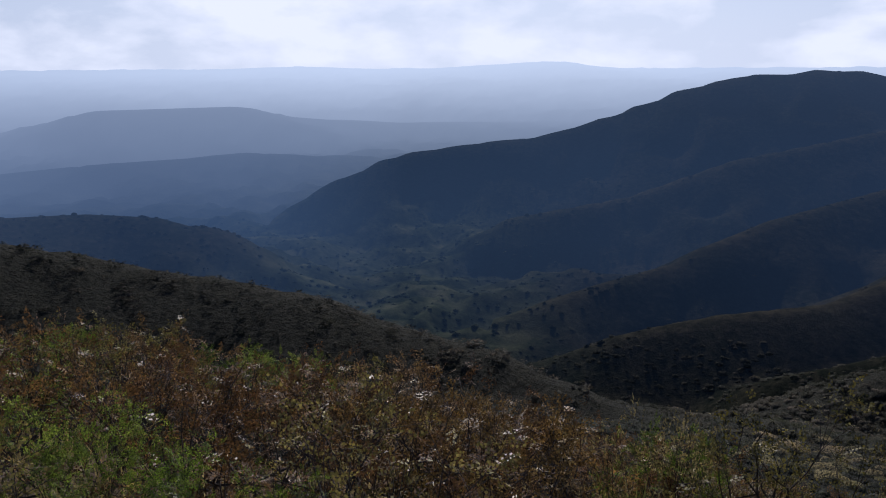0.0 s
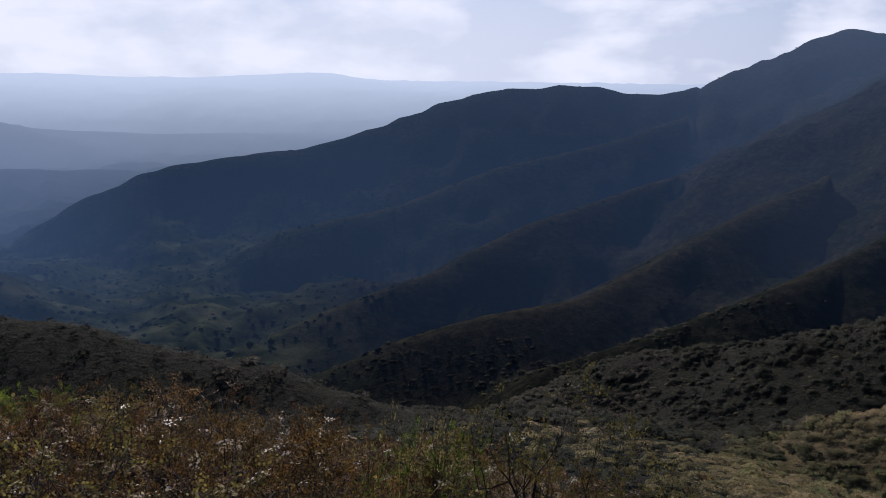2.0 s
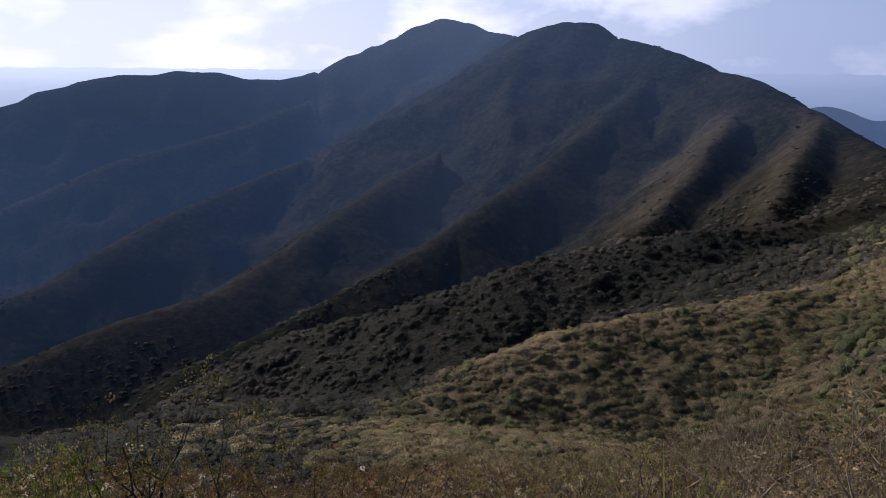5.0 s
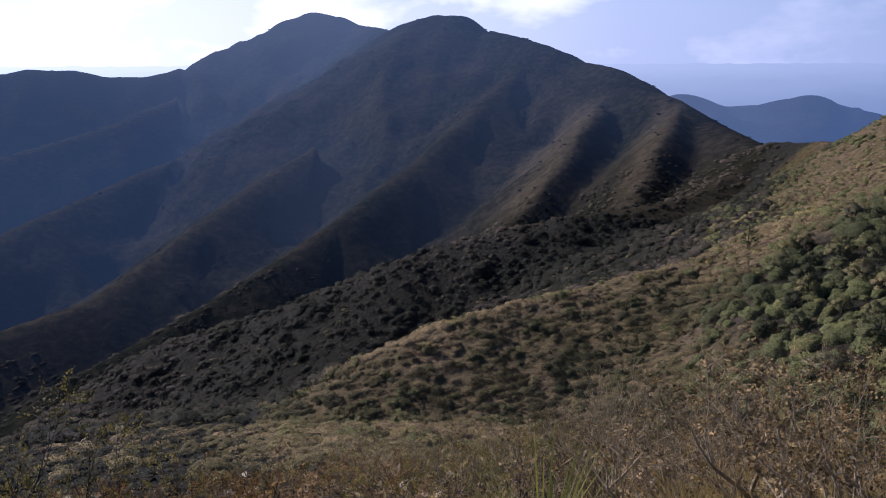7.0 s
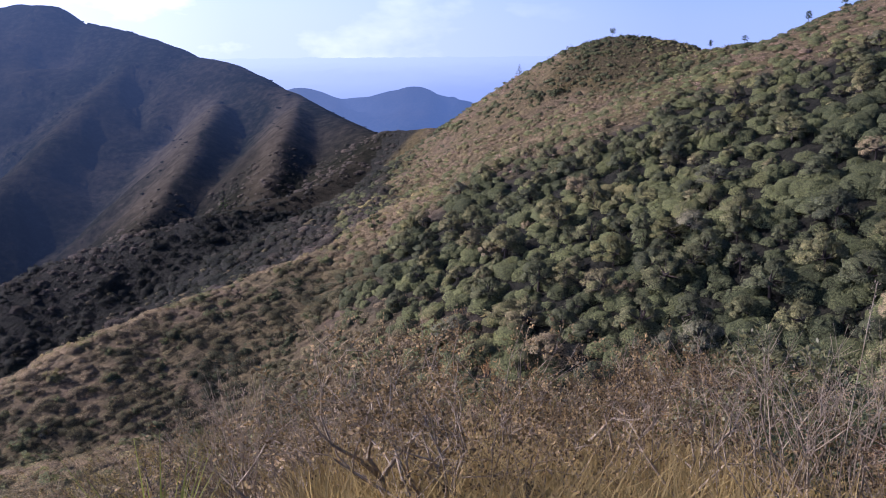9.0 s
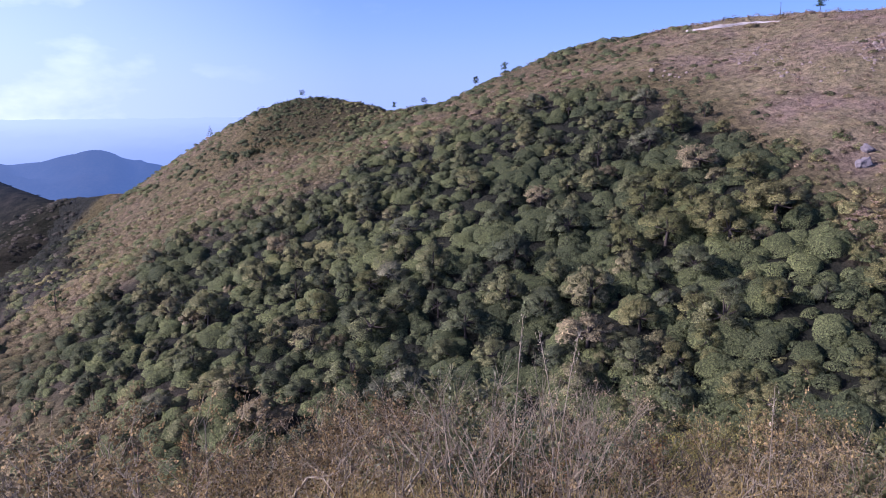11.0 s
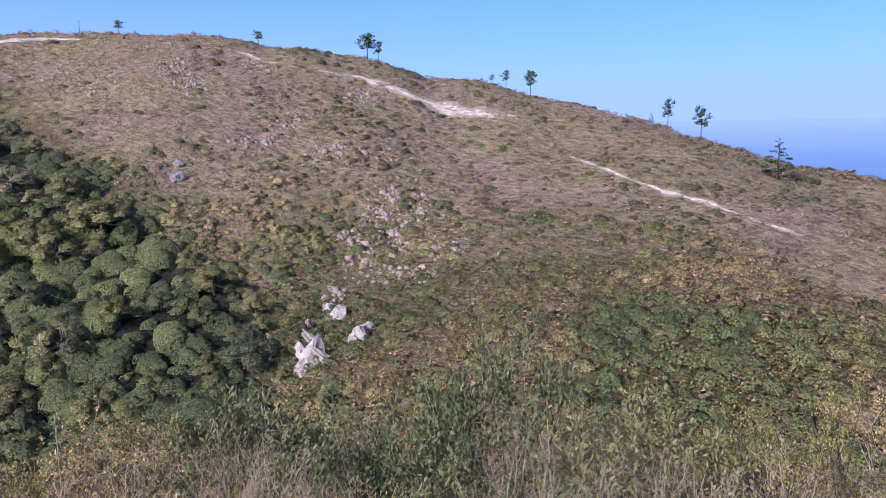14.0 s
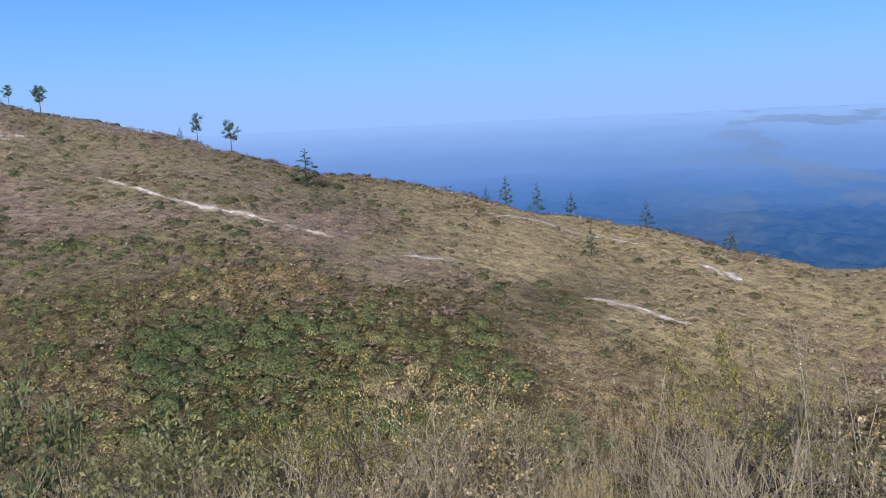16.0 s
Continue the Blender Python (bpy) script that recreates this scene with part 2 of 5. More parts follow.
def ground_height(x, y):
    """Height of the bare ground, for arrays of places."""
    x, y = np.asarray(x, float), np.asarray(y, float)
    r = np.hypot(x, y)
    t = np.clip((r - 2500.0) / 2350.0, 0, 1)
    floor = -174.0 + 166.0 * t * (2 - t) + 9.0 * fractal(x, y, 260.0, 3, 5) * np.clip(r / 600.0, 0, 1) * (1 - 0.9 * t)
    soft = 1.0 + 0.004 * r
    top = floor.copy()
    heights = [floor]
    # the knoll underfoot, steepest towards the valley
    b = np.degrees(np.arctan2(x, y))
    steep = 0.42 + 0.17 * np.exp(-((b - 32.0) / 36.0) ** 2) - 0.13 * np.clip((-4.0 - b) / 26.0, 0, 1) * (b > -120)
    knoll = -steep * (np.sqrt(r * r + 9.0) - 3.0) - 0.004 * np.maximum(r - 9.0, 0) ** 2
    heights.append(knoll)
    top = np.maximum(top, knoll)
    off_crest = np.full(x.shape, 200.0)
    for near, far, rounding, line in RIDGES:
        best = np.full(x.shape, -1e4)
        off = np.zeros(x.shape)
        for (x0, y0, z0), (x1, y1, z1) in zip(line, line[1:]):
            dx, dy = x1 - x0, y1 - y0
            s = np.clip(((x - x0) * dx + (y - y0) * dy) / (dx * dx + dy * dy), 0, 1)
            cx, cy = x0 + s * dx, y0 + s * dy
            d = np.hypot(x - cx, y - cy)
            side = np.clip((r - np.hypot(cx, cy)) / (d + 1e-6) * 0.5 + 0.5, 0, 1)
            here = z0 + s * (z1 - z0) - (near + (far - near) * side) * (np.sqrt(d * d + rounding * rounding) - rounding)
            off = np.where(here > best, d, off)
            best = np.maximum(best, here)
        heights.append(best)
        off_crest = np.where(best > top, off, off_crest)
        top = np.maximum(top, best)
    total = 0.0
    for h in heights:
        total = total + np.exp(np.maximum((h - top) / soft, -50))
    z = top + soft * np.log(total) * 0.6
    # the crests of the great ridges run smooth
    rough = np.clip((r - 12.0) / 60.0, 0, 1) * (1.0 - np.clip((r - 330.0) / 150.0, 0, 1) * np.clip(1.25 - off_crest / 90.0, 0, 1.0))
    z = z + rough * (0.5 * fractal(x, y, 14.0, 3, 31) + np.clip(r, 0, 1000) * 0.003 * fractal(x, y, 18.0, 1, 37) * np.clip((r - 200) / 300, 0, 1)
                     + np.clip(r, 0, 900) * 0.0045 * fractal(x, y, 75.0, 3, 11))
    # ravines cut into the great slopes, away from the crests
    carve = np.clip((off_crest - 12.0) / 70.0, 0, 1) * np.clip((r - 330.0) / 200.0, 0, 1) * np.clip((2200 - r) / 600, 0, 1)
    return z - carve * (16.0 * np.abs(fractal(x, y, 90.0, 3, 51)) + 5.0 * np.abs(fractal(x, y, 30.0, 2, 57)))


BEARINGS = np.concatenate([np.arange(-48.0, 216.0, 0.4), np.arange(216.0, 312.0, 2.0)])
RADII = [0.0, 0.5]
while RADII[-1] < 4850.0:
    RADII.append(RADII[-1] * (1.017 if 330 < RADII[-1] < 1350 else 1.033) + 0.02)
RADII = np.array(RADII[1:])
bearing_grid, radius_grid = np.meshgrid(np.radians(BEARINGS), RADII)
GX, GY = radius_grid * np.sin(bearing_grid), radius_grid * np.cos(bearing_grid)
GZ = ground_height(GX, GY)


def rim_of(bearing):
    """Where the near slopes end and the far country begins."""
    return np.interp(bearing, [-60, 66, 72, 220], [300.0, 300.0, 430.0, 430.0])


def surface(x, y):
    """Height of the ground sheet as it is meshed."""
    b = np.degrees(np.arctan2(x, y))
    b = np.where(b < BEARINGS[0], b + 360, b)
    r = np.clip(np.hypot(x, y), RADII[0], RADII[-2])
    i = np.clip(np.searchsorted(RADII, r) - 1, 0, len(RADII) - 2)
    j = np.clip(np.searchsorted(BEARINGS, b) - 1, 0, len(BEARINGS) - 2)
    u = (r - RADII[i]) / (RADII[i + 1] - RADII[i])
    v = np.clip((b - BEARINGS[j]) / (BEARINGS[j + 1] - BEARINGS[j]), 0, 1)
    return (GZ[i, j] * (1 - v) + GZ[i, j + 1] * v) * (1 - u) + (GZ[i + 1, j] * (1 - v) + GZ[i + 1, j + 1] * v) * u


def on_slope(bearing, elevation, first=30.0, last=425.0):
    """The place where the slopes rise to that elevation, as seen from the knoll."""
    d = np.arange(first, last, 0.5)
    x, y = d * math.sin(radians(bearing)), d * math.cos(radians(bearing))
    z = surface(x, y)
    e = np.degrees(np.arctan2(z - EYE, d))
    hit = np.nonzero(e >= elevation)[0]
    k = int(hit[0]) if len(hit) else int(np.argmax(e))
    return Vector((x[k], y[k], z[k]))


def cover_at(x, y):
    """What grows where: (woods, green scrub, dry grass), each 0 to 1."""
    # scrub also carries painted shade, dry the painted sun on the ribs
    r = np.hypot(x, y)
    b = np.degrees(np.arctan2(x, y))
    b = np.where(b < -90, b + 360, b)
    wobble = 6.0 * fractal(x, y, 40.0, 3, 71)
    step = lambda v, lo, hi: np.clip((v - lo) / (hi - lo), 0, 1)
    e = np.degrees(np.arctan2(surface(x, y) - EYE, r))
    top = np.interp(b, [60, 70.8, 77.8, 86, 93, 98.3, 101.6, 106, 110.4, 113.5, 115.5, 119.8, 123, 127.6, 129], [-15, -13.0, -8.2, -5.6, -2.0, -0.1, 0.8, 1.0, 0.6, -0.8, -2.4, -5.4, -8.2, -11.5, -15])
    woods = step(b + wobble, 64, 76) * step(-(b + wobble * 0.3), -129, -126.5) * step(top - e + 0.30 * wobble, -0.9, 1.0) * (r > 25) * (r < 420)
    patch = step(b + wobble, 143, 151) * step(-b + wobble, -186, -179) * step(-12.6 - e + 0.25 * wobble, -1.0, 1.0) * (r > 25)
    scrub = np.maximum(0.68 * patch, step(-(b + wobble), -76, -66) * (r > 25) * 0.55)
    scrub = np.maximum(scrub, step(-(b + wobble), -135, -124) * step(b, 118, 124) * step(-11.0 - e + 0.3 * wobble, -1, 1) * 0.6)
    # green shrubs thin out above the woods, and olive scrub covers the lower slope beside them
    rim = step(b + wobble, 66, 80) * step(-(b + wobble * 0.5), -133, -127) * step(top + np.interp(b, [70, 95, 106, 115], [5.5, 4.5, 3.0, 2.6]) - e + 0.5 * wobble, -2.0, 3.0) * (r > 25) * (r < 420)
    scrub = np.maximum(scrub, 0.62 * rim)
    olive_side = step(b + 0.5 * wobble, 126, 130) * step(-(b + 0.6 * wobble), -168, -158) * step(-7.5 - e + 0.4 * wobble, -1.5, 2.5) * (r > 25)
    scrub = np.maximum(scrub, 0.40 * olive_side)
    bushy = step(b + 0.4 * wobble, 81.5, 84) * step(-(b + 0.4 * wobble), -93.5, -91) * step(e + 0.12 * wobble, -2.6, -1.4) * (r > 200)
    scrub = np.maximum(scrub, 0.84 * bushy)
    dry = step(b + wobble, 165, 180) * (1 - patch) * (r > 14) * (r < 420)
    # beyond the sunlit edge: scrub, its soil and leaves darkened as unlit slopes
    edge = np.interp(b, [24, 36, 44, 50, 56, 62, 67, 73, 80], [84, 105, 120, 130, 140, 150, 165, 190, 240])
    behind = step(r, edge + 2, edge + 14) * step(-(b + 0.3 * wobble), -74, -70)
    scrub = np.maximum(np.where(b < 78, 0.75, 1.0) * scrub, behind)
    # the shaded foot of the slope: shade put in as full scrub with dark soil
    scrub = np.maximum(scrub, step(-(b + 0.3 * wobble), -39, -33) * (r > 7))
    # a paler tone along the spur crests, fading outwards
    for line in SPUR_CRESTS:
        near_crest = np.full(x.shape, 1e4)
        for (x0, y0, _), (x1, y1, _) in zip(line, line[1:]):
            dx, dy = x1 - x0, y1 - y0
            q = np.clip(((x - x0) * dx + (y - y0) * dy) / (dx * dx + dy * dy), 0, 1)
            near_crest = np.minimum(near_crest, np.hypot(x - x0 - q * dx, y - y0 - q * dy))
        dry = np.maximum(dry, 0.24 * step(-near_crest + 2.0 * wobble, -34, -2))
    # brown grass on the two ribs, thin scrub on the high slopes beside the knoll
    ribs = step(b, 46, 50) * step(-b, -68, -64) * step(r + 3 * wobble, 320, 400)
    scrub = scrub * (1 - 0.14 * ribs)
    scrub = np.maximum(scrub, 0.42 * step(b, 66, 72) * step(-(b + wobble), -112, -100))
    # the sunny flank of each rib, its sunlight put in as tan colour
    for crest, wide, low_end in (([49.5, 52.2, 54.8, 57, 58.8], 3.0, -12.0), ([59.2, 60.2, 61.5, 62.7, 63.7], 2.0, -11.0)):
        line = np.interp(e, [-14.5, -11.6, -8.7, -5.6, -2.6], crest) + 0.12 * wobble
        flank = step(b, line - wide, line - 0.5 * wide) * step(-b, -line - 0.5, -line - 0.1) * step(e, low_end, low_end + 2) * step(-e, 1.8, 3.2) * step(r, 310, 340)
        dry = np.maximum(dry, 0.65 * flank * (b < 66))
    return woods, scrub * (1 - woods), dry * (1 - woods)


# bare tracks on the hill: bearings and elevations along each, and its width
TRACKS = [([(112.2, 5.3), (113.5, 5.4), (115.5, 5.6), (118.0, 5.7)], 2.0),
          ([(127.7, 5.0), (128.8, 4.6), (130.2, 4.2)], 2.0),
          ([(133.0, 3.8), (136.0, 3.2), (139.0, 2.1), (142.0, 1.2), (144.5, 0.5), (147.0, 0.35)], 3.6),
          ([(140.0, 1.7), (142.5, 0.8), (146.0, 0.2)], 5.0),
          ([(150.6, -2.5), (153.0, -3.4), (155.6, -4.4)], 0.8),
          ([(155.0, -4.2), (157.5, -5.0), (159.3, -5.5), (162.2, -6.4)], 1.7),
          ([(162.6, -6.6), (164.4, -7.2), (166.1, -7.8)], 0.9),
          ([(171.0, -9.4), (173.0, -9.7), (175.0, -10.0)], 1.6),
          ([(177.0, -6.6), (179.5, -7.0), (181.5, -7.5), (183.0, -8.1), (185.2, -8.6), (188.2, -9.1)], 2.0),
          ([(191.8, -10.5), (193.5, -11.0), (195.2, -11.7)], 2.8),
          ([(184.0, -12.8), (188.0, -13.7), (192.0, -14.8)], 1.4)]
SPINES = [([on_slope(b, e) for b, e in points], width) for points, width in TRACKS]


def off_tracks(x, y):
    """False where a track lies bare."""
    clear = np.ones(x.shape, bool)
    for spine, width in SPINES:
        for p, q in zip(spine, spine[1:]):
            dx, dy = q.x - p.x, q.y - p.y
            s = np.clip(((x - p.x) * dx + (y - p.y) * dy) / (dx * dx + dy * dy + 1e-6), 0, 1)
            clear &= np.hypot(x - p.x - s * dx, y - p.y - s * dy) > width * 0.62 + 0.25
    return clear


# ---- materials ----
def finish(nodes, shader):
    nodes.tree.links.new(shader, nodes.add("ShaderNodeOutputMaterial").inputs["Surface"])


def soil_colour(n, where):
    """Heath soil with grass and low growth: by what grows there."""
    woods = n.add("ShaderNodeAttribute")
    woods.attribute_name = "woods"
    scrub = n.add("ShaderNodeAttribute")
    scrub.attribute_name = "scrub"
    dry = n.add("ShaderNodeAttribute")
    dry.attribute_name = "dry"
    fine = n.noise(where, 2.6, 8.0, 0.78)
    broad = n.noise(where, 0.06, 5.0, 0.6)
    lumpy = n.ramp(n.noise(where, 0.55, 4.0, 0.6), [(0.32, (0.5, 0.5, 0.5)), (0.5, (0.85, 0.85, 0.85)), (0.7, (1.2, 1.16, 1.12))])
    heath = n.ramp(fine, [(0.30, (0.135, 0.092, 0.066)), (0.48, (0.285, 0.200, 0.148)), (0.62, (0.355, 0.260, 0.190)), (0.75, (0.47, 0.375, 0.285))])
    olive = n.ramp(fine, [(0.32, (0.135, 0.110, 0.052)), (0.5, (0.265, 0.212, 0.112)), (0.7, (0.38, 0.305, 0.18))])
    heath = n.mix(n.ramp(broad, [(0.36, (0, 0, 0)), (0.56, (1, 1, 1))]), heath, olive)
    straw = n.ramp(fine, [(0.28, (0.22, 0.16, 0.075)), (0.5, (0.40, 0.305, 0.15)), (0.72, (0.54, 0.44, 0.245))])
    # near-black soil: shade between bushes and under trees put into the colour
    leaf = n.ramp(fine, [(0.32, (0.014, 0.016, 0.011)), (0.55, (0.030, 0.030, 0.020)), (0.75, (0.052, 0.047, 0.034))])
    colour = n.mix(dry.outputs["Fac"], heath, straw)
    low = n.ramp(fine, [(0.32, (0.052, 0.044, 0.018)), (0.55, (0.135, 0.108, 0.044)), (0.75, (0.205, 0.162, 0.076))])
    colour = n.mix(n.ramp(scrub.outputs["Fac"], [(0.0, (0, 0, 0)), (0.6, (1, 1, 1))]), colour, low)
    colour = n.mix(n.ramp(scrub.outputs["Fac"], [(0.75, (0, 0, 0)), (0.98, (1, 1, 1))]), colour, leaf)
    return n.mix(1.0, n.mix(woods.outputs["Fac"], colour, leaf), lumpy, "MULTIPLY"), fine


def ground_material():
    m = bpy.data.materials.new("heath ground")
    n = Nodes(m)
    where = n.add("ShaderNodeNewGeometry").outputs["Position"]
    colour, fine = soil_colour(n, where)
    swell = n.add("ShaderNodeBump", {"Height": n.noise(where, 0.7, 4.0, 0.6), "Strength": 0.9, "Distance": 1.4})
    bump = n.add("ShaderNodeBump", {"Height": n.noise(where, 2.5, 8.0, 0.75), "Strength": 0.9, "Distance": 0.5, "Normal": swell.outputs[0]})
    shader = n.add("ShaderNodeBsdfPrincipled", {"Base Color": colour, "Roughness": 0.95, "Normal": bump.outputs[0]})
    shader.inputs["Specular IOR Level"].default_value = 0.1
    finish(n, shader.outputs[0])
    return m


def distance_material():
    """Hills and plain far off, their haze put in as a glow that grows with distance."""
    m = bpy.data.materials.new("distant hills")
    n = Nodes(m)
    where = n.add("ShaderNodeNewGeometry").outputs["Position"]
    speck = n.noise(where, 0.16, 9.0, 0.72)
    broad = n.noise(where, 0.012, 5.0, 0.6)
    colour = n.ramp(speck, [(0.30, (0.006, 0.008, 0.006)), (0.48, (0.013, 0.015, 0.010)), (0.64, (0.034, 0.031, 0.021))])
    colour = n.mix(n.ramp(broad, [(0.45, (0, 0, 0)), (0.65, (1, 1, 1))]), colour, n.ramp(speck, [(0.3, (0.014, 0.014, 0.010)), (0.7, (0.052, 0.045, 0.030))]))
    # tan from the dry mask: painted sun on rib flanks, lighter spur crests
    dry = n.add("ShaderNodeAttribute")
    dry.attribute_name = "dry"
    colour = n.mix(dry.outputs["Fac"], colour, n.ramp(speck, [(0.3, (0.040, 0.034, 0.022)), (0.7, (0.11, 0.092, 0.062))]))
    height = n.add("ShaderNodeSeparateXYZ", {"Vector": where}).outputs["Z"]
    floor = n.ramp(n.math("MULTIPLY_ADD", height, -1.0 / 200.0, 0.0), [(0.66, (0, 0, 0)), (0.82, (1, 1, 1))])
    floor = n.math("MULTIPLY", floor, n.ramp(n.math("MULTIPLY_ADD", n.add("ShaderNodeSeparateXYZ", {"Vector": where}).outputs["X"], -1.0 / 400.0, 0.5), [(0.30, (0, 0, 0)), (0.62, (1, 1, 1))]))
    meadow = n.ramp(n.noise(where, 0.035, 6.0, 0.65), [(0.40, (0.014, 0.019, 0.011)), (0.52, (0.040, 0.047, 0.025)), (0.66, (0.078, 0.080, 0.046))])
    colour = n.mix(floor, colour, meadow)
    bump = n.add("ShaderNodeBump", {"Height": speck, "Strength": 0.6, "Distance": 2.5})
    lit = n.add("ShaderNodeBsdfDiffuse", {"Color": colour, "Normal": bump.outputs[0]})
    # share of painted haze: more with distance, low down and to the north-west
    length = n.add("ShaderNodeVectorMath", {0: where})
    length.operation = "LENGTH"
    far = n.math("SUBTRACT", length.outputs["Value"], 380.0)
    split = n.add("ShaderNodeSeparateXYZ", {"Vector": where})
    # thicker painted haze towards the valley floor
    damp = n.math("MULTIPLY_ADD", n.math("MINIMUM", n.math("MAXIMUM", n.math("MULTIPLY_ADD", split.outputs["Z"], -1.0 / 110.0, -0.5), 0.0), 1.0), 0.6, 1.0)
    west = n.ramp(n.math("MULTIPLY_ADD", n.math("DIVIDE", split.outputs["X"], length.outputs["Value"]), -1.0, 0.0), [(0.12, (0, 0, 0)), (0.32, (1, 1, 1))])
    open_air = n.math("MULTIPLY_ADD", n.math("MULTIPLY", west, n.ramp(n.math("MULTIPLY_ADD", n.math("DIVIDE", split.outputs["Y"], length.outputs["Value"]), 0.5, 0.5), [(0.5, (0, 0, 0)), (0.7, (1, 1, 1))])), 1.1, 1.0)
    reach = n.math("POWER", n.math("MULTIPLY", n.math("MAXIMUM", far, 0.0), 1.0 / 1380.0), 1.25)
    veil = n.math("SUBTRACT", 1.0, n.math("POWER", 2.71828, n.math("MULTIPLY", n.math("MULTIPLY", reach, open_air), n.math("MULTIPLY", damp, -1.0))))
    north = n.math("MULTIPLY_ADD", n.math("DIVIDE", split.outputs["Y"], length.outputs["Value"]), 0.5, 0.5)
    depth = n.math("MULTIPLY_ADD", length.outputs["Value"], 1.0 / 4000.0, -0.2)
    # glow colours of the haze by bearing, near and far
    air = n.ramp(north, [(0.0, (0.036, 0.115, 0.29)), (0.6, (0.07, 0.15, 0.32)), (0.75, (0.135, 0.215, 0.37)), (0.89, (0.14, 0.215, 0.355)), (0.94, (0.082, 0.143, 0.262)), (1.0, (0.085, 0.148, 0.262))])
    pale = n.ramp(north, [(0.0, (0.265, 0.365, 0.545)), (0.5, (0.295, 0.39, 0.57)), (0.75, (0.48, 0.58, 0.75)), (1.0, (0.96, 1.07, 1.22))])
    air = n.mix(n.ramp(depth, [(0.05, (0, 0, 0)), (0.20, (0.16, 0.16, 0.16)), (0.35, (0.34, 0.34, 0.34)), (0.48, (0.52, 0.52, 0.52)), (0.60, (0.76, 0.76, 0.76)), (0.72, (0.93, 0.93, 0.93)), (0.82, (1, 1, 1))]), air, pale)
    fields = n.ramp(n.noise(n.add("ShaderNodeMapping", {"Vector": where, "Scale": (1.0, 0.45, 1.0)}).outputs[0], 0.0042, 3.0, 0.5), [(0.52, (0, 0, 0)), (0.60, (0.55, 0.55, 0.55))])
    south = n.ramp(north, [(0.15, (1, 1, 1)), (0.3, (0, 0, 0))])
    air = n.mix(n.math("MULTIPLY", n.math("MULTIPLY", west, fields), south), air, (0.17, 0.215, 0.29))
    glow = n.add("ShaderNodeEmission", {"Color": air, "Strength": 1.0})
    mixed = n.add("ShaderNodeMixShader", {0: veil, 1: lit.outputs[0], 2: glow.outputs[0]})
    finish(n, mixed.outputs[0])
    return m


def leaf_material(name, stops, gloss=0.35, through_light=0.3, tone=True, spray=None, gaps=0.5, shine=0.15, soft=False):
    """Leaves; the tone attribute picks the plant's colour, and leaves differ a little. spray: leaves to the metre in a spray of small leaves, with gaps between them."""
    m = bpy.data.materials.new(name)
    n = Nodes(m)
    geometry = n.add("ShaderNodeNewGeometry")
    where = geometry.outputs["Position"]
    if tone:
        attribute = n.add("ShaderNodeAttribute")
        attribute.attribute_name = "tone"
        pick = attribute.outputs["Fac"]
    else:
        info = n.add("ShaderNodeObjectInfo")
        where = n.add("ShaderNodeTexCoord").outputs["Object"]
        pick = n.math("MULTIPLY_ADD", geometry.outputs["Random Per Island"], 0.10, n.math("MULTIPLY", info.outputs["Random"], 0.90))
    colour = n.ramp(pick, stops)
    vary = n.ramp(geometry.outputs["Random Per Island"], [(0.0, (0.8, 0.8, 0.8)), (0.7, (1.0, 1.0, 1.0)), (1.0, (1.2, 1.19, 1.15))])
    colour = n.mix(1.0, colour, vary, "MULTIPLY")
    if spray:
        cells = n.add("ShaderNodeTexVoronoi", {"Vector": where, "Scale": spray, "Randomness": 1.0})
        shade = n.add("ShaderNodeSeparateXYZ", {"Vector": cells.outputs["Color"]})
        each = n.ramp(shade.outputs["X"], [(0.0, (0.45, 0.45, 0.45)), (0.55, (0.95, 0.95, 0.95)), (1.0, (1.75, 1.70, 1.55))])
        colour = n.mix(1.0, colour, each, "MULTIPLY")
    face = n.add("ShaderNodeBsdfPrincipled", {"Base Color": colour, "Roughness": 1.0 - gloss})
    face.inputs["Specular IOR Level"].default_value = shine
    glow = n.add("ShaderNodeBsdfTranslucent", {"Color": colour})
    if soft:
        # leaves of a bush turn outwards
        outward = n.add("ShaderNodeAttribute")
        outward.attribute_name = "outward"
        turned = n.add("ShaderNodeVectorTransform", {"Vector": outward.outputs["Vector"]})
        turned.vector_type, turned.convert_from, turned.convert_to = "NORMAL", "OBJECT", "WORLD"
        n.tree.links.new(turned.outputs[0], face.inputs["Normal"])
        n.tree.links.new(turned.outputs[0], glow.inputs["Normal"])
    mixed = n.add("ShaderNodeMixShader", {0: through_light, 1: face.outputs[0], 2: glow.outputs[0]})
    if spray:
        hole = n.math("GREATER_THAN", cells.outputs["Distance"], gaps)
        mixed = n.add("ShaderNodeMixShader", {0: hole, 1: mixed.outputs[0], 2: n.add("ShaderNodeBsdfTransparent").outputs[0]})
    finish(n, mixed.outputs[0])
    return m


def bark_material(name, dark, light):
    m = bpy.data.materials.new(name)
    n = Nodes(m)
    where = n.add("ShaderNodeTexCoord").outputs["Object"]
    grain = n.noise(n.add("ShaderNodeMapping", {"Vector": where, "Scale": (30.0, 30.0, 6.0)}).outputs[0], 1.0, 5.0, 0.65)
    bump = n.add("ShaderNodeBump", {"Height": grain, "Strength": 0.5, "Distance": 0.01})
    shader = n.add("ShaderNodeBsdfPrincipled", {"Base Color": n.ramp(grain, [(0.3, dark), (0.7, light)]), "Roughness": 0.9, "Normal": bump.outputs[0]})
    finish(n, shader.outputs[0])
    return m


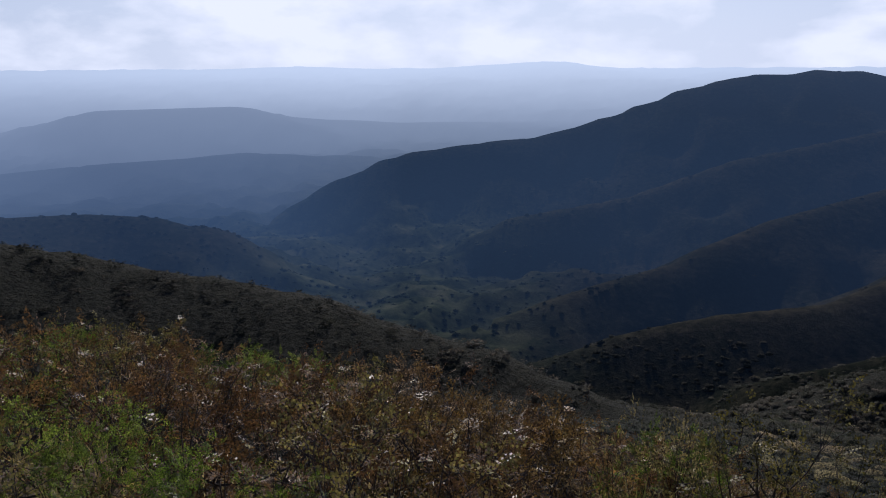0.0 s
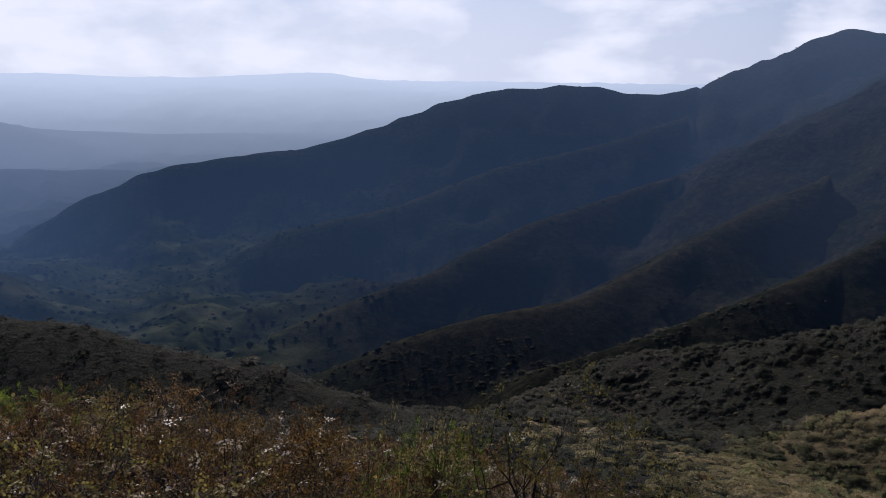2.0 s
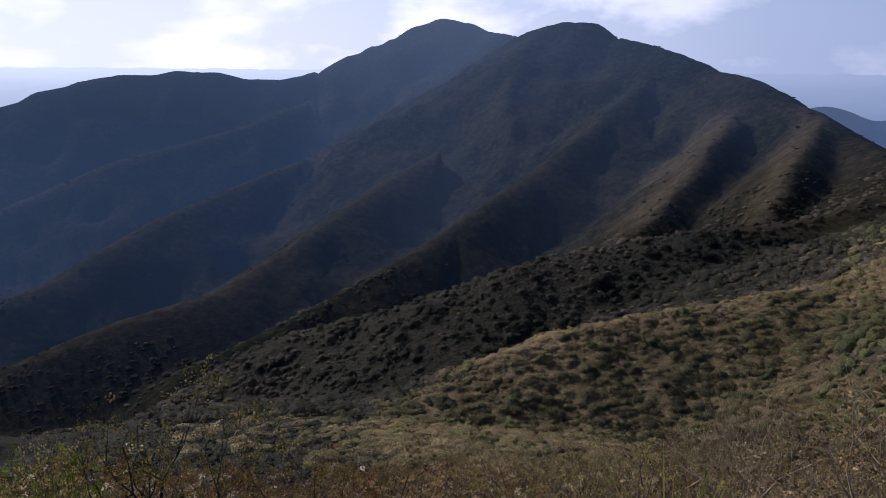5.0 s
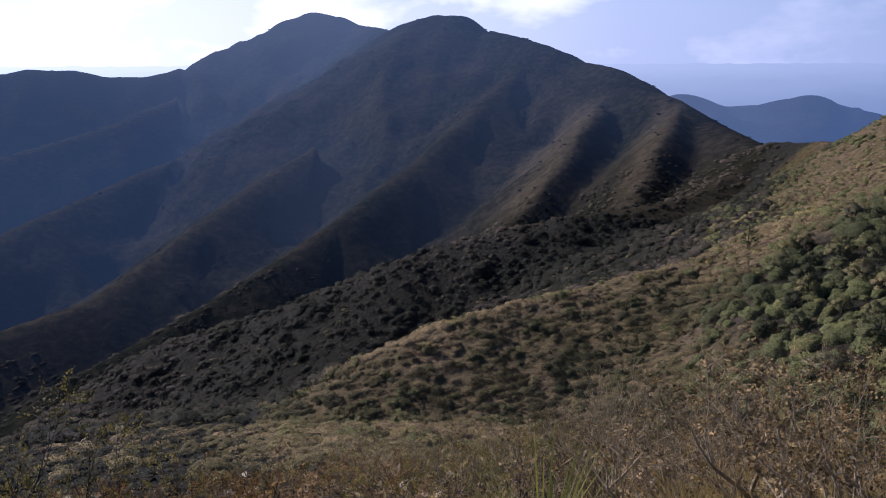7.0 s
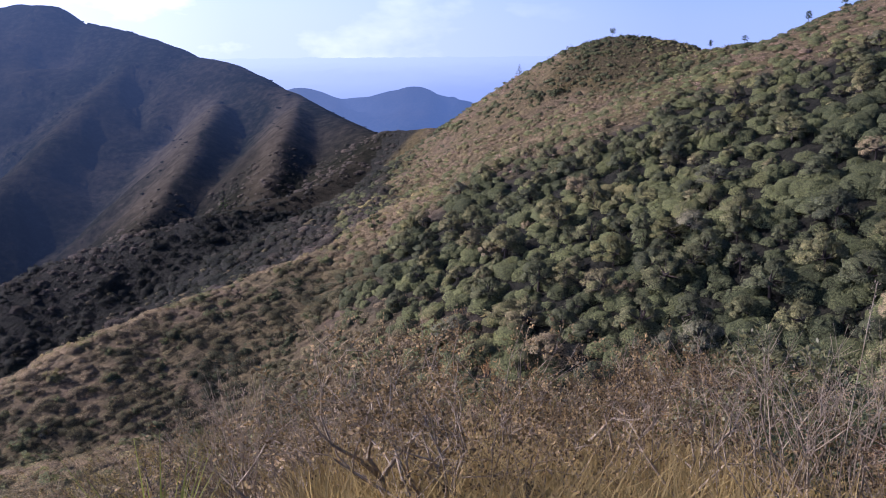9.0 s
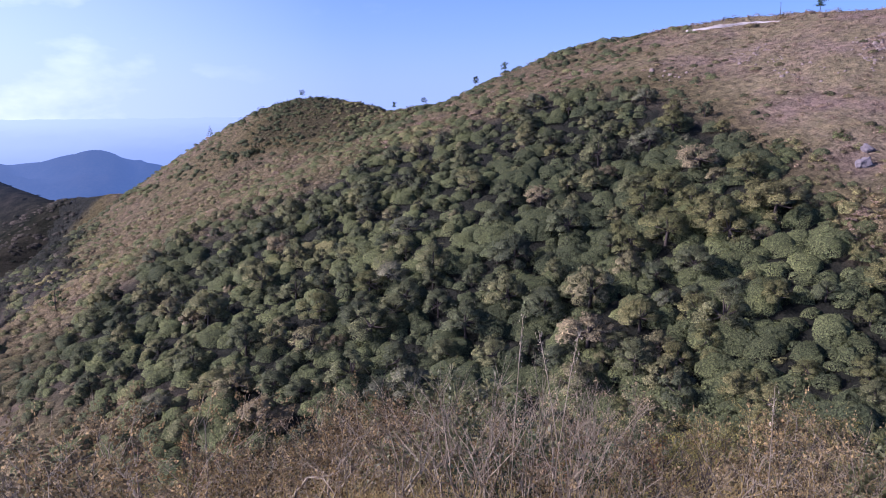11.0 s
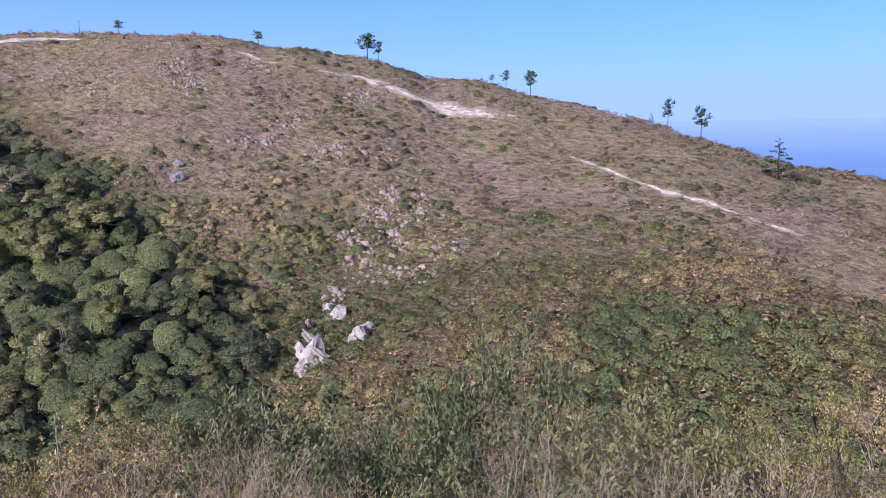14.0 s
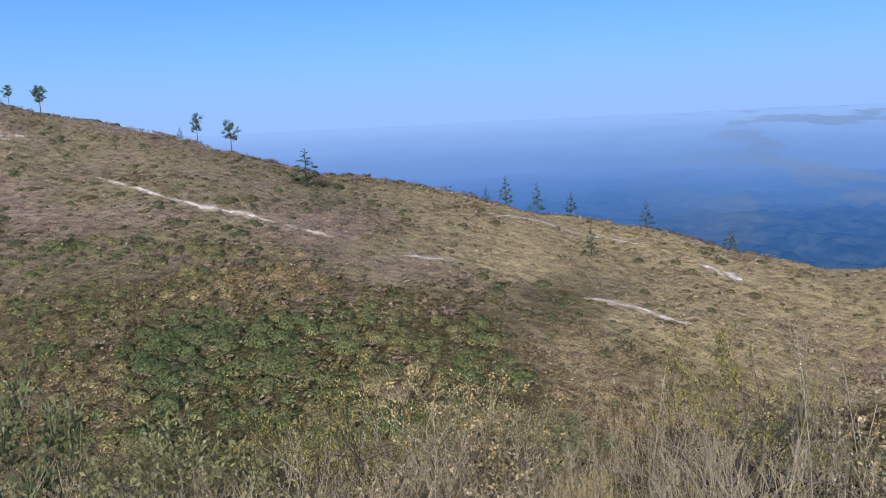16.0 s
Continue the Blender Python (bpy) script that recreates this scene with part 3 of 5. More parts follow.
def stone_material(name, dark, mid, light, scale=1.0):
    m = bpy.data.materials.new(name)
    n = Nodes(m)
    where = n.add("ShaderNodeNewGeometry").outputs["Position"]
    broad = n.noise(where, 0.9 * scale, 7.0, 0.65, 0.4)
    fine = n.noise(where, 9.0 * scale, 6.0, 0.7)
    colour = n.mix(0.45, n.ramp(broad, [(0.3, dark), (0.5, mid), (0.72, light)]), n.ramp(fine, [(0.3, dark), (0.7, light)]))
    bump = n.add("ShaderNodeBump", {"Height": fine, "Strength": 0.8, "Distance": 0.15})
    shader = n.add("ShaderNodeBsdfPrincipled", {"Base Color": colour, "Roughness": 0.92, "Normal": bump.outputs[0]})
    finish(n, shader.outputs[0])
    return m


SCRUB_STOPS = [(0.0, (0.078, 0.090, 0.043)), (0.25, (0.135, 0.148, 0.06)), (0.45, (0.285, 0.24, 0.103)), (0.6, (0.335, 0.235, 0.135)), (0.78, (0.375, 0.27, 0.20)), (1.0, (0.47, 0.375, 0.235))]
GROUND = ground_material()
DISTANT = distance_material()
SCRUB = leaf_material("scrub leaves", SCRUB_STOPS, 0.2, 0.25, True, 8.0, 0.6, 0.1, True)
HEATHER = leaf_material("low heath leaves", [(0.0, (0.088, 0.092, 0.044)), (0.3, (0.172, 0.142, 0.072)), (0.5, (0.245, 0.180, 0.118)), (0.7, (0.285, 0.202, 0.150)), (1.0, (0.40, 0.31, 0.20))], 0.2, 0.3, True, 7.0, 0.66, 0.1, True)
THICKET = leaf_material("green thicket leaves", [(0.0, (0.062, 0.080, 0.034)), (0.25, (0.112, 0.128, 0.050)), (0.45, (0.195, 0.165, 0.074)), (0.7, (0.31, 0.225, 0.115)), (1.0, (0.42, 0.33, 0.19))], 0.2, 0.25, True, 8.0, 0.6, 0.1, True)
FOOT_HEATH = leaf_material("warm olive heath leaves", [(0.0, (0.105, 0.098, 0.036)), (0.3, (0.205, 0.168, 0.068)), (0.5, (0.30, 0.218, 0.098)), (0.7, (0.33, 0.235, 0.125)), (1.0, (0.43, 0.34, 0.19))], 0.2, 0.3, True, 7.0, 0.66, 0.1, True)
GOLDEN = leaf_material("olive scrub leaves", [(0.0, (0.052, 0.057, 0.030)), (0.5, (0.125, 0.112, 0.054)), (1.0, (0.22, 0.172, 0.098))], 0.2, 0.25, True, 8.0, 0.52, 0.1, True)
# scrub leaves darkened: shade of the backlit slopes put into the colour
SHADE_SCRUB = leaf_material("scrub leaves darkened as shade", [(0.0, (0.018, 0.021, 0.015)), (0.3, (0.028, 0.031, 0.021)), (0.6, (0.046, 0.043, 0.031)), (1.0, (0.088, 0.074, 0.058))], 0.2, 0.15, True, 6.0, 0.54, 0.1, True)
FOREST = leaf_material("tree leaves", [(0.0, (0.072, 0.082, 0.048)), (0.35, (0.105, 0.116, 0.060)), (0.6, (0.145, 0.148, 0.070)), (0.8, (0.185, 0.178, 0.080)), (0.93, (0.22, 0.192, 0.105)), (1.0, (0.185, 0.225, 0.07))], 0.2, 0.2, False, 42.0, 0.53, 0.1, True)
PINE = leaf_material("pine needles", [(0.0, (0.045, 0.075, 0.03)), (1.0, (0.10, 0.14, 0.055))], 0.2, 0.2, False, 30.0, 0.6, 0.1, True)
BARK = bark_material("dark bark", (0.025, 0.018, 0.014), (0.075, 0.056, 0.043))
PALE_BARK = bark_material("grey dry twigs", (0.155, 0.115, 0.066), (0.42, 0.345, 0.225))
ROCK = stone_material("pale rock", (0.16, 0.125, 0.098), (0.34, 0.285, 0.238), (0.56, 0.495, 0.43))
SCREE = stone_material("pinkish broken stone", (0.15, 0.108, 0.082), (0.25, 0.188, 0.148), (0.37, 0.295, 0.24))
SLAB = stone_material("grey rock", (0.15, 0.125, 0.12), (0.225, 0.19, 0.18), (0.31, 0.27, 0.255))
def trail_material():
    """Bare white gravel, giving way raggedly to brown soil at its edges."""
    m = bpy.data.materials.new("bare white gravel track")
    n = Nodes(m)
    where = n.add("ShaderNodeNewGeometry").outputs["Position"]
    worn = n.add("ShaderNodeAttribute")
    worn.attribute_name = "worn"
    fine = n.noise(where, 3.2, 7.0, 0.7)
    gravel = n.ramp(n.noise(where, 1.3, 7.0, 0.7), [(0.30, (0.25, 0.19, 0.145)), (0.48, (0.45, 0.375, 0.305)), (0.68, (0.68, 0.61, 0.53))])
    soil = n.ramp(fine, [(0.3, (0.13, 0.10, 0.07)), (0.5, (0.26, 0.20, 0.135)), (0.72, (0.36, 0.28, 0.19))])
    ragged = n.math("MULTIPLY_ADD", n.noise(where, 0.9, 7.0, 0.72), 3.0, n.math("MULTIPLY_ADD", worn.outputs["Fac"], 1.3, -2.15))
    colour = n.mix(n.ramp(ragged, [(0.2, (0, 0, 0)), (0.55, (1, 1, 1))]), soil, gravel)
    bump = n.add("ShaderNodeBump", {"Height": fine, "Strength": 0.8, "Distance": 0.2})
    shader = n.add("ShaderNodeBsdfPrincipled", {"Base Color": colour, "Roughness": 0.95, "Normal": bump.outputs[0]})
    finish(n, shader.outputs[0])
    return m


TRACK = trail_material()
TRAIL = stone_material("bare white gravel", (0.20, 0.155, 0.125), (0.42, 0.36, 0.315), (0.66, 0.61, 0.56), 1.2)


# ---- mesh helpers ----
def mesh_from(name, verts, faces, material=None, smooth=False):
    """A mesh from arrays; faces all triangles or all quads."""
    verts, faces = np.asarray(verts, np.float32), np.asarray(faces, np.int32)
    me = bpy.data.meshes.new(name)
    me.vertices.add(len(verts))
    me.vertices.foreach_set("co", verts.ravel())
    k = faces.shape[1]
    me.loops.add(faces.size)
    me.loops.foreach_set("vertex_index", faces.ravel())
    me.polygons.add(len(faces))
    me.polygons.foreach_set("loop_start", np.arange(0, faces.size, k, dtype=np.int32))
    if smooth:
        me.polygons.foreach_set("use_smooth", np.ones(len(faces), bool))
    me.update(calc_edges=True)
    if material:
        me.materials.append(material)
    return me


def outward_attribute(me, ways):
    me.attributes.new("outward", "FLOAT_VECTOR", "POINT").data.foreach_set("vector", np.asarray(ways, np.float32).ravel())


def attribute(me, name, values):
    me.attributes.new(name, "FLOAT", "POINT").data.foreach_set("value", np.asarray(values, np.float32).ravel())


# ---- the ground, out to the horizon ----
def ground_sheet(name, far, material):
    """The part of the ground within the rim, or beyond it."""
    across, rows = len(BEARINGS), len(RADII)
    verts = np.stack([GX, GY, GZ], -1).reshape(-1, 3)
    i = np.arange(rows - 1)[:, None] * across
    j = np.arange(across)[None, :]
    k = (j + 1) % across
    faces = np.stack([i + j, i + across + j, i + across + k, i + k], -1)
    beyond = np.repeat(RADII[:-1, None], across, 1) > rim_of(BEARINGS)[None, :]
    faces = faces[beyond if far else ~beyond]
    if not far:
        # the middle is a small fan of quads
        middle = len(verts)
        verts = np.vstack([verts, [[0, 0, float(ground_height(np.zeros(1), np.zeros(1))[0])]]])
        fan = np.arange(0, across - 1, 2)
        faces = np.vstack([faces, np.stack([np.full(len(fan), middle), fan, fan + 1, (fan + 2) % across], -1)])
    used, faces = np.unique(faces, return_inverse=True)
    verts, faces = verts[used], faces.reshape(-1, 4)
    me = mesh_from(name, verts, faces, material, True)
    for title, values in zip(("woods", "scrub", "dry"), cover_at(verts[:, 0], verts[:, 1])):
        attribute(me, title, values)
    return new(name, me)


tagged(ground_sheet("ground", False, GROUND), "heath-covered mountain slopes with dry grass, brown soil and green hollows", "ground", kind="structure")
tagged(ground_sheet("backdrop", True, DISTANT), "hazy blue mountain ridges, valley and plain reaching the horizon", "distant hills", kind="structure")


# ---- plants: building blocks ----
def unit(v):
    return v / np.maximum(np.linalg.norm(v, axis=-1, keepdims=True), 1e-9)


def leaf_quads(rng, centres, along, normal, length, width):
    """One pointed leaf (a lozenge of four corners) at each centre."""
    along = unit(along)
    side = unit(np.cross(normal, along))
    length, width = length[:, None], width[:, None]
    lift = unit(np.cross(along, side)) * width * rng.uniform(-0.3, 0.3, (len(centres), 1))
    corners = np.stack([centres - along * length * 0.5, centres + side * width * 0.5 + lift, centres + along * length * 0.5, centres - side * width * 0.5 + lift], 1)
    return corners.reshape(-1, 3), np.arange(len(centres) * 4).reshape(-1, 4)


def clump(rng, leaves, size, core=6, full=1.0, rough=0.75):
    """A bushy tuft of unit radius: leaf sprays round a dark low core."""
    d = unit(rng.normal(size=(leaves, 3)) + [0, 0, 0.35])
    d[:, 2] = np.where(d[:, 2] < -0.15, -d[:, 2], d[:, 2])
    lumps = unit(rng.normal(size=(5, 3)))
    bulge = 0.70 + 0.32 * np.max(d @ lumps.T, axis=1) ** 3 + rng.uniform(-0.28, 0.16, leaves)
    centres = d * bulge[:, None]
    normal = unit(d + rng.normal(scale=rough, size=d.shape))
    along = np.cross(normal, rng.normal(size=d.shape))
    verts, faces = leaf_quads(rng, centres, along, normal, size * rng.uniform(0.7, 1.3, leaves), size * rng.uniform(0.5, 1.0, leaves))
    ways = np.repeat(unit(d + [0, 0, 0.25] + rng.normal(scale=0.12, size=d.shape)), 4, 0)
    if core:
        a = np.linspace(0, 2 * math.pi, core, endpoint=False) + rng.uniform(0, 1)
        rings = [np.stack([np.cos(a) * q, np.sin(a) * q, np.full(core, h)], 1) * rng.uniform(0.85, 1.1, (core, 1)) for q, h in ((0.55 * full, -0.25), (0.52 * full, 0.15 * full), (0.12, 0.42 * full))]
        base = len(verts)
        verts = np.vstack([verts, *rings])
        ways = np.vstack([ways, unit(np.vstack(rings) + [0, 0, 0.3])])
        i = np.arange(core)
        j = (i + 1) % core
        for k in range(2):
            faces = np.vstack([faces, np.stack([base + k * core + i, base + k * core + j, base + (k + 1) * core + j, base + (k + 1) * core + i], 1)])
    return verts, faces, ways


def dome(rng, leaves, size, sides=6):
    """A low rounded bush of unit radius: a lumpy dome of dense twigs with leaf sprays standing off it."""
    a = np.linspace(0, 2 * math.pi, sides, endpoint=False) + rng.uniform(0, 1)
    rings = []
    for q, h in ((1.0, -0.3), (0.84, 0.3), (0.2, 0.62)):
        wide = q * rng.uniform(0.8, 1.15, (sides, 1))
        rings.append(np.hstack([np.cos(a)[:, None] * wide, np.sin(a)[:, None] * wide, h + rng.uniform(-0.1, 0.12, (sides, 1))]))
    verts = np.vstack(rings)
    ways = unit(verts * [1.0, 1.0, 1.3] + [0, 0, 0.25] + rng.normal(scale=0.10, size=verts.shape))
    i = np.arange(sides)
    j = (i + 1) % sides
    faces = np.vstack([np.stack([k * sides + i, k * sides + j, (k + 1) * sides + j, (k + 1) * sides + i], 1) for k in range(2)])
    d = unit(rng.normal(size=(leaves, 3)) * [1, 1, 0.6] + [0, 0, 0.45])
    d[:, 2] = np.abs(d[:, 2])
    normal = unit(d + rng.normal(scale=0.7, size=d.shape))
    lv, lf = leaf_quads(rng, d * [1.0, 1.0, 0.72] * rng.uniform(0.85, 1.1, (leaves, 1)), np.cross(normal, rng.normal(size=d.shape)), normal, size * rng.uniform(0.6, 1.2, leaves), size * rng.uniform(0.5, 1.0, leaves))
    return np.vstack([verts, lv]), np.vstack([faces, lf + len(verts)]), np.vstack([ways, np.repeat(unit(d + [0, 0, 0.25]), 4, 0)])


def sprigs(rng, leaves, size):
    """A tuft of unit radius made of upright sprays, as heath and grass grow."""
    a, q = rng.uniform(0, 2 * math.pi, leaves), np.sqrt(rng.uniform(0, 1, leaves))
    out = np.stack([np.cos(a), np.sin(a), np.zeros(leaves)], 1)
    height = (1.15 - 0.6 * q) * rng.uniform(0.7, 1.2, leaves)
    centres = out * q[:, None] * 0.8
    centres[:, 2] = height * 0.5 - 0.1
    along = out * 0.45 * q[:, None] + rng.normal(scale=0.16, size=(leaves, 3)) + [0, 0, 1]
    normal = np.cross(along, rng.normal(size=(leaves, 3)))
    verts, faces = leaf_quads(rng, centres, along, unit(normal), height * 1.15, size * rng.uniform(0.7, 1.3, leaves))
    return verts, faces, np.repeat(unit(out * q[:, None] * 0.5 + [0, 0, 0.9] + rng.normal(scale=0.13, size=(leaves, 3))), 4, 0)


def strew(name, material, templates, x, y, radius, height, tone, rng, sink=0.1, follow=0.6):
    """Many plants in one mesh, standing on the ground."""
    z = surface(x, y)
    lean = np.stack([-(surface(x + 3, y) - surface(x - 3, y)) / 6, -(surface(x, y + 3) - surface(x, y - 3)) / 6, np.ones(len(x))], -1)
    lean = unit(lean)[:, None, :]
    turn = rng.uniform(0, 2 * math.pi, len(x))
    pick = rng.integers(0, len(templates), len(x))
    all_verts, all_faces, all_tones, all_ways, base = [], [], [], [], 0
    for k, (verts, faces, ways) in enumerate(templates):
        m = np.nonzero(pick == k)[0]
        if not len(m):
            continue
        c, s = np.cos(turn[m])[:, None], np.sin(turn[m])[:, None]
        vx = (verts[:, 0] * c - verts[:, 1] * s) * radius[m][:, None] + x[m][:, None]
        vy = (verts[:, 0] * s + verts[:, 1] * c) * radius[m][:, None] + y[m][:, None]
        vz = (verts[:, 2] + 0.25) * height[m][:, None] + (z[m] - sink * height[m])[:, None]
        all_verts.append(np.stack([vx, vy, vz], -1).reshape(-1, 3))
        all_faces.append((faces[None] + (np.arange(len(m)) * len(verts))[:, None, None]).reshape(-1, 4) + base)
        all_tones.append(np.repeat(tone[m], len(verts)))
        outward = np.stack([ways[:, 0] * c - ways[:, 1] * s, ways[:, 0] * s + ways[:, 1] * c, np.broadcast_to(ways[:, 2], vx.shape)], -1)
        all_ways.append(unit(outward + follow * lean[m]).reshape(-1, 3))
        base += len(m) * len(verts)
    me = mesh_from(name, np.vstack(all_verts), np.vstack(all_faces), material)
    attribute(me, "tone", np.concatenate(all_tones))
    outward_attribute(me, np.vstack(all_ways))
    return new(name, me)


def scatter(rng, count, bearings, distances, power=1.0):
    """Places spread over a part of the plan; power 2: even by area, less: denser near the middle."""
    b = np.radians(rng.uniform(*bearings, count))
    d0, d1 = distances
    d = (d0 ** power + (d1 ** power - d0 ** power) * rng.uniform(0, 1, count)) ** (1 / power)
    return d * np.sin(b), d * np.cos(b)


# ---- scrub and heath over the slopes ----
rng = np.random.default_rng(7)
MIDDLE = [clump(rng, 24, 0.52, 5) for _ in range(8)]
MOUND = [dome(rng, 4, 0.42, 5) for _ in range(16)]
LEAFY = [dome(rng, 12, 0.46, 7) for _ in range(12)]
BLADES = [sprigs(rng, 8, 0.26) for _ in range(12)]
HEATH = [clump(rng, 13, 0.50, 0, 1.0, 0.35) for _ in range(16)]
FINE_HEATH = [clump(rng, 26, 0.30, 0, 1.0, 0.5) for _ in range(12)]
BUSHY = [clump(rng, 15, 0.66, 0) for _ in range(10)]


def strew_by_cover(name, label, count, bearings, distances, templates, keep, radius, flatness, tones, power=1.4, category="scrub", material=None, follow=0.6):
    x, y = scatter(rng, count, bearings, distances, power)
    growth = cover_at(x, y)
    chance = keep(*growth)
    chosen = (rng.uniform(0, 1, count) < chance) & off_tracks(x, y)
    x, y = x[chosen], y[chosen]
    lumps = fractal(x, y, 9.0, 2, 91)
    size = radius[0] * (radius[1] / radius[0]) ** (rng.uniform(0, 1, len(x)) ** 1.3) * (1 + 0.35 * lumps)
    # neighbours share a colour, in patches large and small
    tone = np.mean(tones) + (tones[1] - tones[0]) * (0.55 * fractal(x, y, 30.0, 3, 93) + 0.22 * fractal(x, y, 5.0, 1, 97) + rng.uniform(-0.22, 0.22, len(x)))
    tone = np.clip(tone + 0.3 * growth[2][chosen], 0, 1)
    ob = strew(name, material or SCRUB, templates, x, y, size, size * rng.uniform(*flatness, len(x)), tone, rng, 0.1, follow)
    return tagged(ob, label, category, kind="stuff")


strew_by_cover("woodland_undergrowth", "dense dark green bushes filling the wooded hollow", 2700, (66, 129), (40, 130), MOUND, lambda w, s, d: w, (0.9, 2.3), (0.8, 1.2), (-0.1, 0.22), 1.3, "bushes")
strew_by_cover("woodland_thicket", "dark green bushes high in the wooded hollow", 4600, (66, 129), (128, 330), LEAFY, lambda w, s, d: w, (1.1, 2.2), (0.8, 1.1), (-0.1, 0.22), 1.5, "bushes")
strew_by_cover("woods_edge_shrubs", "dark green shrubs thinning out above the wooded hollow", 15000, (66, 134), (60, 330), MOUND, lambda w, s, d: (1 - w) * np.clip(s * 1.6 - 0.15, 0, 1), (0.5, 1.6), (0.6, 0.95), (-0.05, 0.3), 1.4, "bushes")
strew_by_cover("slope_scrub", "grey-green shrubs on the sunlit slope below the hill", 18000, (18, 88), (45, 260), MOUND, lambda w, s, d: (1 - w) * np.where(s > 0.8, 0.08, 1.0), (0.55, 1.6), (0.5, 0.8), (0.15, 1.0), 1.15, material=GOLDEN)
strew_by_cover("slope_bushes", "dark green bushes scattered over the sunlit slope", 700, (34, 78), (60, 230), MIDDLE, lambda w, s, d: (1 - w) * np.where(s > 0.8, 0.0, 1.0), (0.8, 1.9), (0.6, 0.9), (0.0, 0.35), 1.3, "bushes")
strew_by_cover("hill_heath", "low brown heath and dry tufts on the hillside", 25500, (72, 206), (58, 300), HEATH, lambda w, s, d: (1 - w) * (1 - 0.55 * d) * (1 - 0.75 * s), (0.5, 1.2), (0.4, 0.75), (0.40, 0.82), 1.5, "heath", HEATHER, 1.0)
strew_by_cover("hill_grass", "tufts of dry grass between the heath on the hillside", 7000, (140, 206), (30, 180), BLADES, lambda w, s, d: (1 - w) * d * (1 - 0.5 * s), (0.5, 1.0), (0.36, 0.6), (0.55, 0.98), 1.6, "grass", HEATHER)
strew_by_cover("green_thicket", "bright green shrubs in the damp fold of the slope", 9600, (118, 190), (22, 160), LEAFY, lambda w, s, d: np.clip(2.6 * s - 0.98, 0, 1) * (1 - w), (0.35, 1.3), (0.7, 1.15), (0.06, 0.50), 1.3, follow=0.7, material=THICKET)
strew_by_cover("olive_thicket", "low olive and golden brown shrubs beside the stony slope", 6000, (124, 172), (22, 160), LEAFY, lambda w, s, d: (1 - w) * np.where((s > 0.12) & (s < 0.55), 0.62, 0.0), (0.3, 1.0), (0.55, 0.95), (0.22, 0.66), 1.3, follow=0.8, material=THICKET)
strew_by_cover("foot_heath", "low olive and brown heath round the rocks at the foot of the hill", 8200, (108, 206), (14, 88), FINE_HEATH, lambda w, s, d: (1 - w) * (1 - 0.3 * d) * np.where(s > 0.5, 0.35, 1.0), (0.45, 1.1), (0.55, 0.95), (0.05, 0.65), 1.5, "heath", FOOT_HEATH, 1.0)
strew_by_cover("hollow_edge_bushes", "olive-green bushes along the edge of the wooded hollow", 620, (114, 133), (30, 130), MIDDLE, lambda w, s, d: (1 - 0.7 * w) * np.clip(s * 2.0, 0.25, 1.0), (0.7, 1.6), (0.6, 0.95), (0.15, 0.55), 1.3, "bushes")
strew_by_cover("summit_bushes", "dark bushes crowning the round hilltop", 420, (80, 96), (240, 330), MIDDLE, lambda w, s, d: np.where(s > 0.5, 1.0, 0.1), (0.8, 1.8), (0.6, 0.9), (0.0, 0.4), 2.0, "bushes")
strew_by_cover("hill_shrubs", "scattered dark shrubs among the dry grass", 6400, (70, 206), (30, 330), LEAFY, lambda w, s, d: (1 - w) * (1 - 0.6 * d) * np.where(s > 0.7, 0.9, 0.6), (0.3, 1.4), (0.45, 0.8), (-0.1, 0.5), 1.5, material=HEATHER, follow=0.8)
strew_by_cover("hill_bushes", "small dark brown bushes dotted over the dry hillside", 4200, (128, 206), (38, 260), MOUND, lambda w, s, d: (1 - w) * np.where(s > 0.3, 0.15, 0.75), (0.3, 0.95), (0.55, 0.95), (-0.25, 0.22), 1.5, "bushes", HEATHER, 0.6)
# bushes on spurs, valley foot and ribs: darkened leaves stand in for shade
strew_by_cover("spur_scrub", "dark shrubs covering the spur below", 6000, (-48, 74), (105, 305), BUSHY, lambda w, s, d: np.where(s > 0.5, 1.0, 0.1), (0.6, 2.0), (0.4, 0.8), (0.0, 0.8), 1.4, material=SHADE_SCRUB, follow=0.8)
strew_by_cover("spur_woods", "dark low trees and bushes on the spur behind the sunlit slope", 1500, (16, 71), (125, 310), LEAFY, lambda w, s, d: np.where(s > 0.6, 0.9, 0.0), (1.0, 2.6), (0.7, 1.1), (0.0, 0.6), 1.4, "bushes", SHADE_SCRUB)
strew_by_cover("valley_scrub", "dark bushes along the foot of the great slopes", 2900, (-32, 46), (295, 431), MOUND, lambda w, s, d: 1 + 0 * w, (0.7, 2.4), (0.5, 0.8), (0.0, 1.0), 2.0, material=SHADE_SCRUB)
strew_by_cover("spur_bushes", "dark rounded bushes between the trees on the spur", 2200, (18, 70), (115, 310), MOUND, lambda w, s, d: np.where(s > 0.6, 1.0, 0.0), (0.8, 2.6), (0.6, 0.95), (0.0, 1.0), 1.7, material=SHADE_SCRUB, follow=1.0)
strew_by_cover("rib_scrub", "brown and dark green bushes on the stony ribs below the great ridge", 1400, (42, 71), (300, 431), MOUND, lambda w, s, d: np.where(s > 0.4, 1.0, 0.1) * (1 - 0.93 * d), (0.8, 2.3), (0.5, 0.8), (0.0, 1.0), 2.0, material=SHADE_SCRUB)
strew_by_cover("knoll_scrub", "olive and brown low shrubs on the flanks of the knoll", 950, (58, 212), (8.5, 34), MIDDLE, lambda w, s, d: 1 + 0 * w, (0.3, 0.62), (0.7, 1.0), (0.25, 0.7), 1.5)
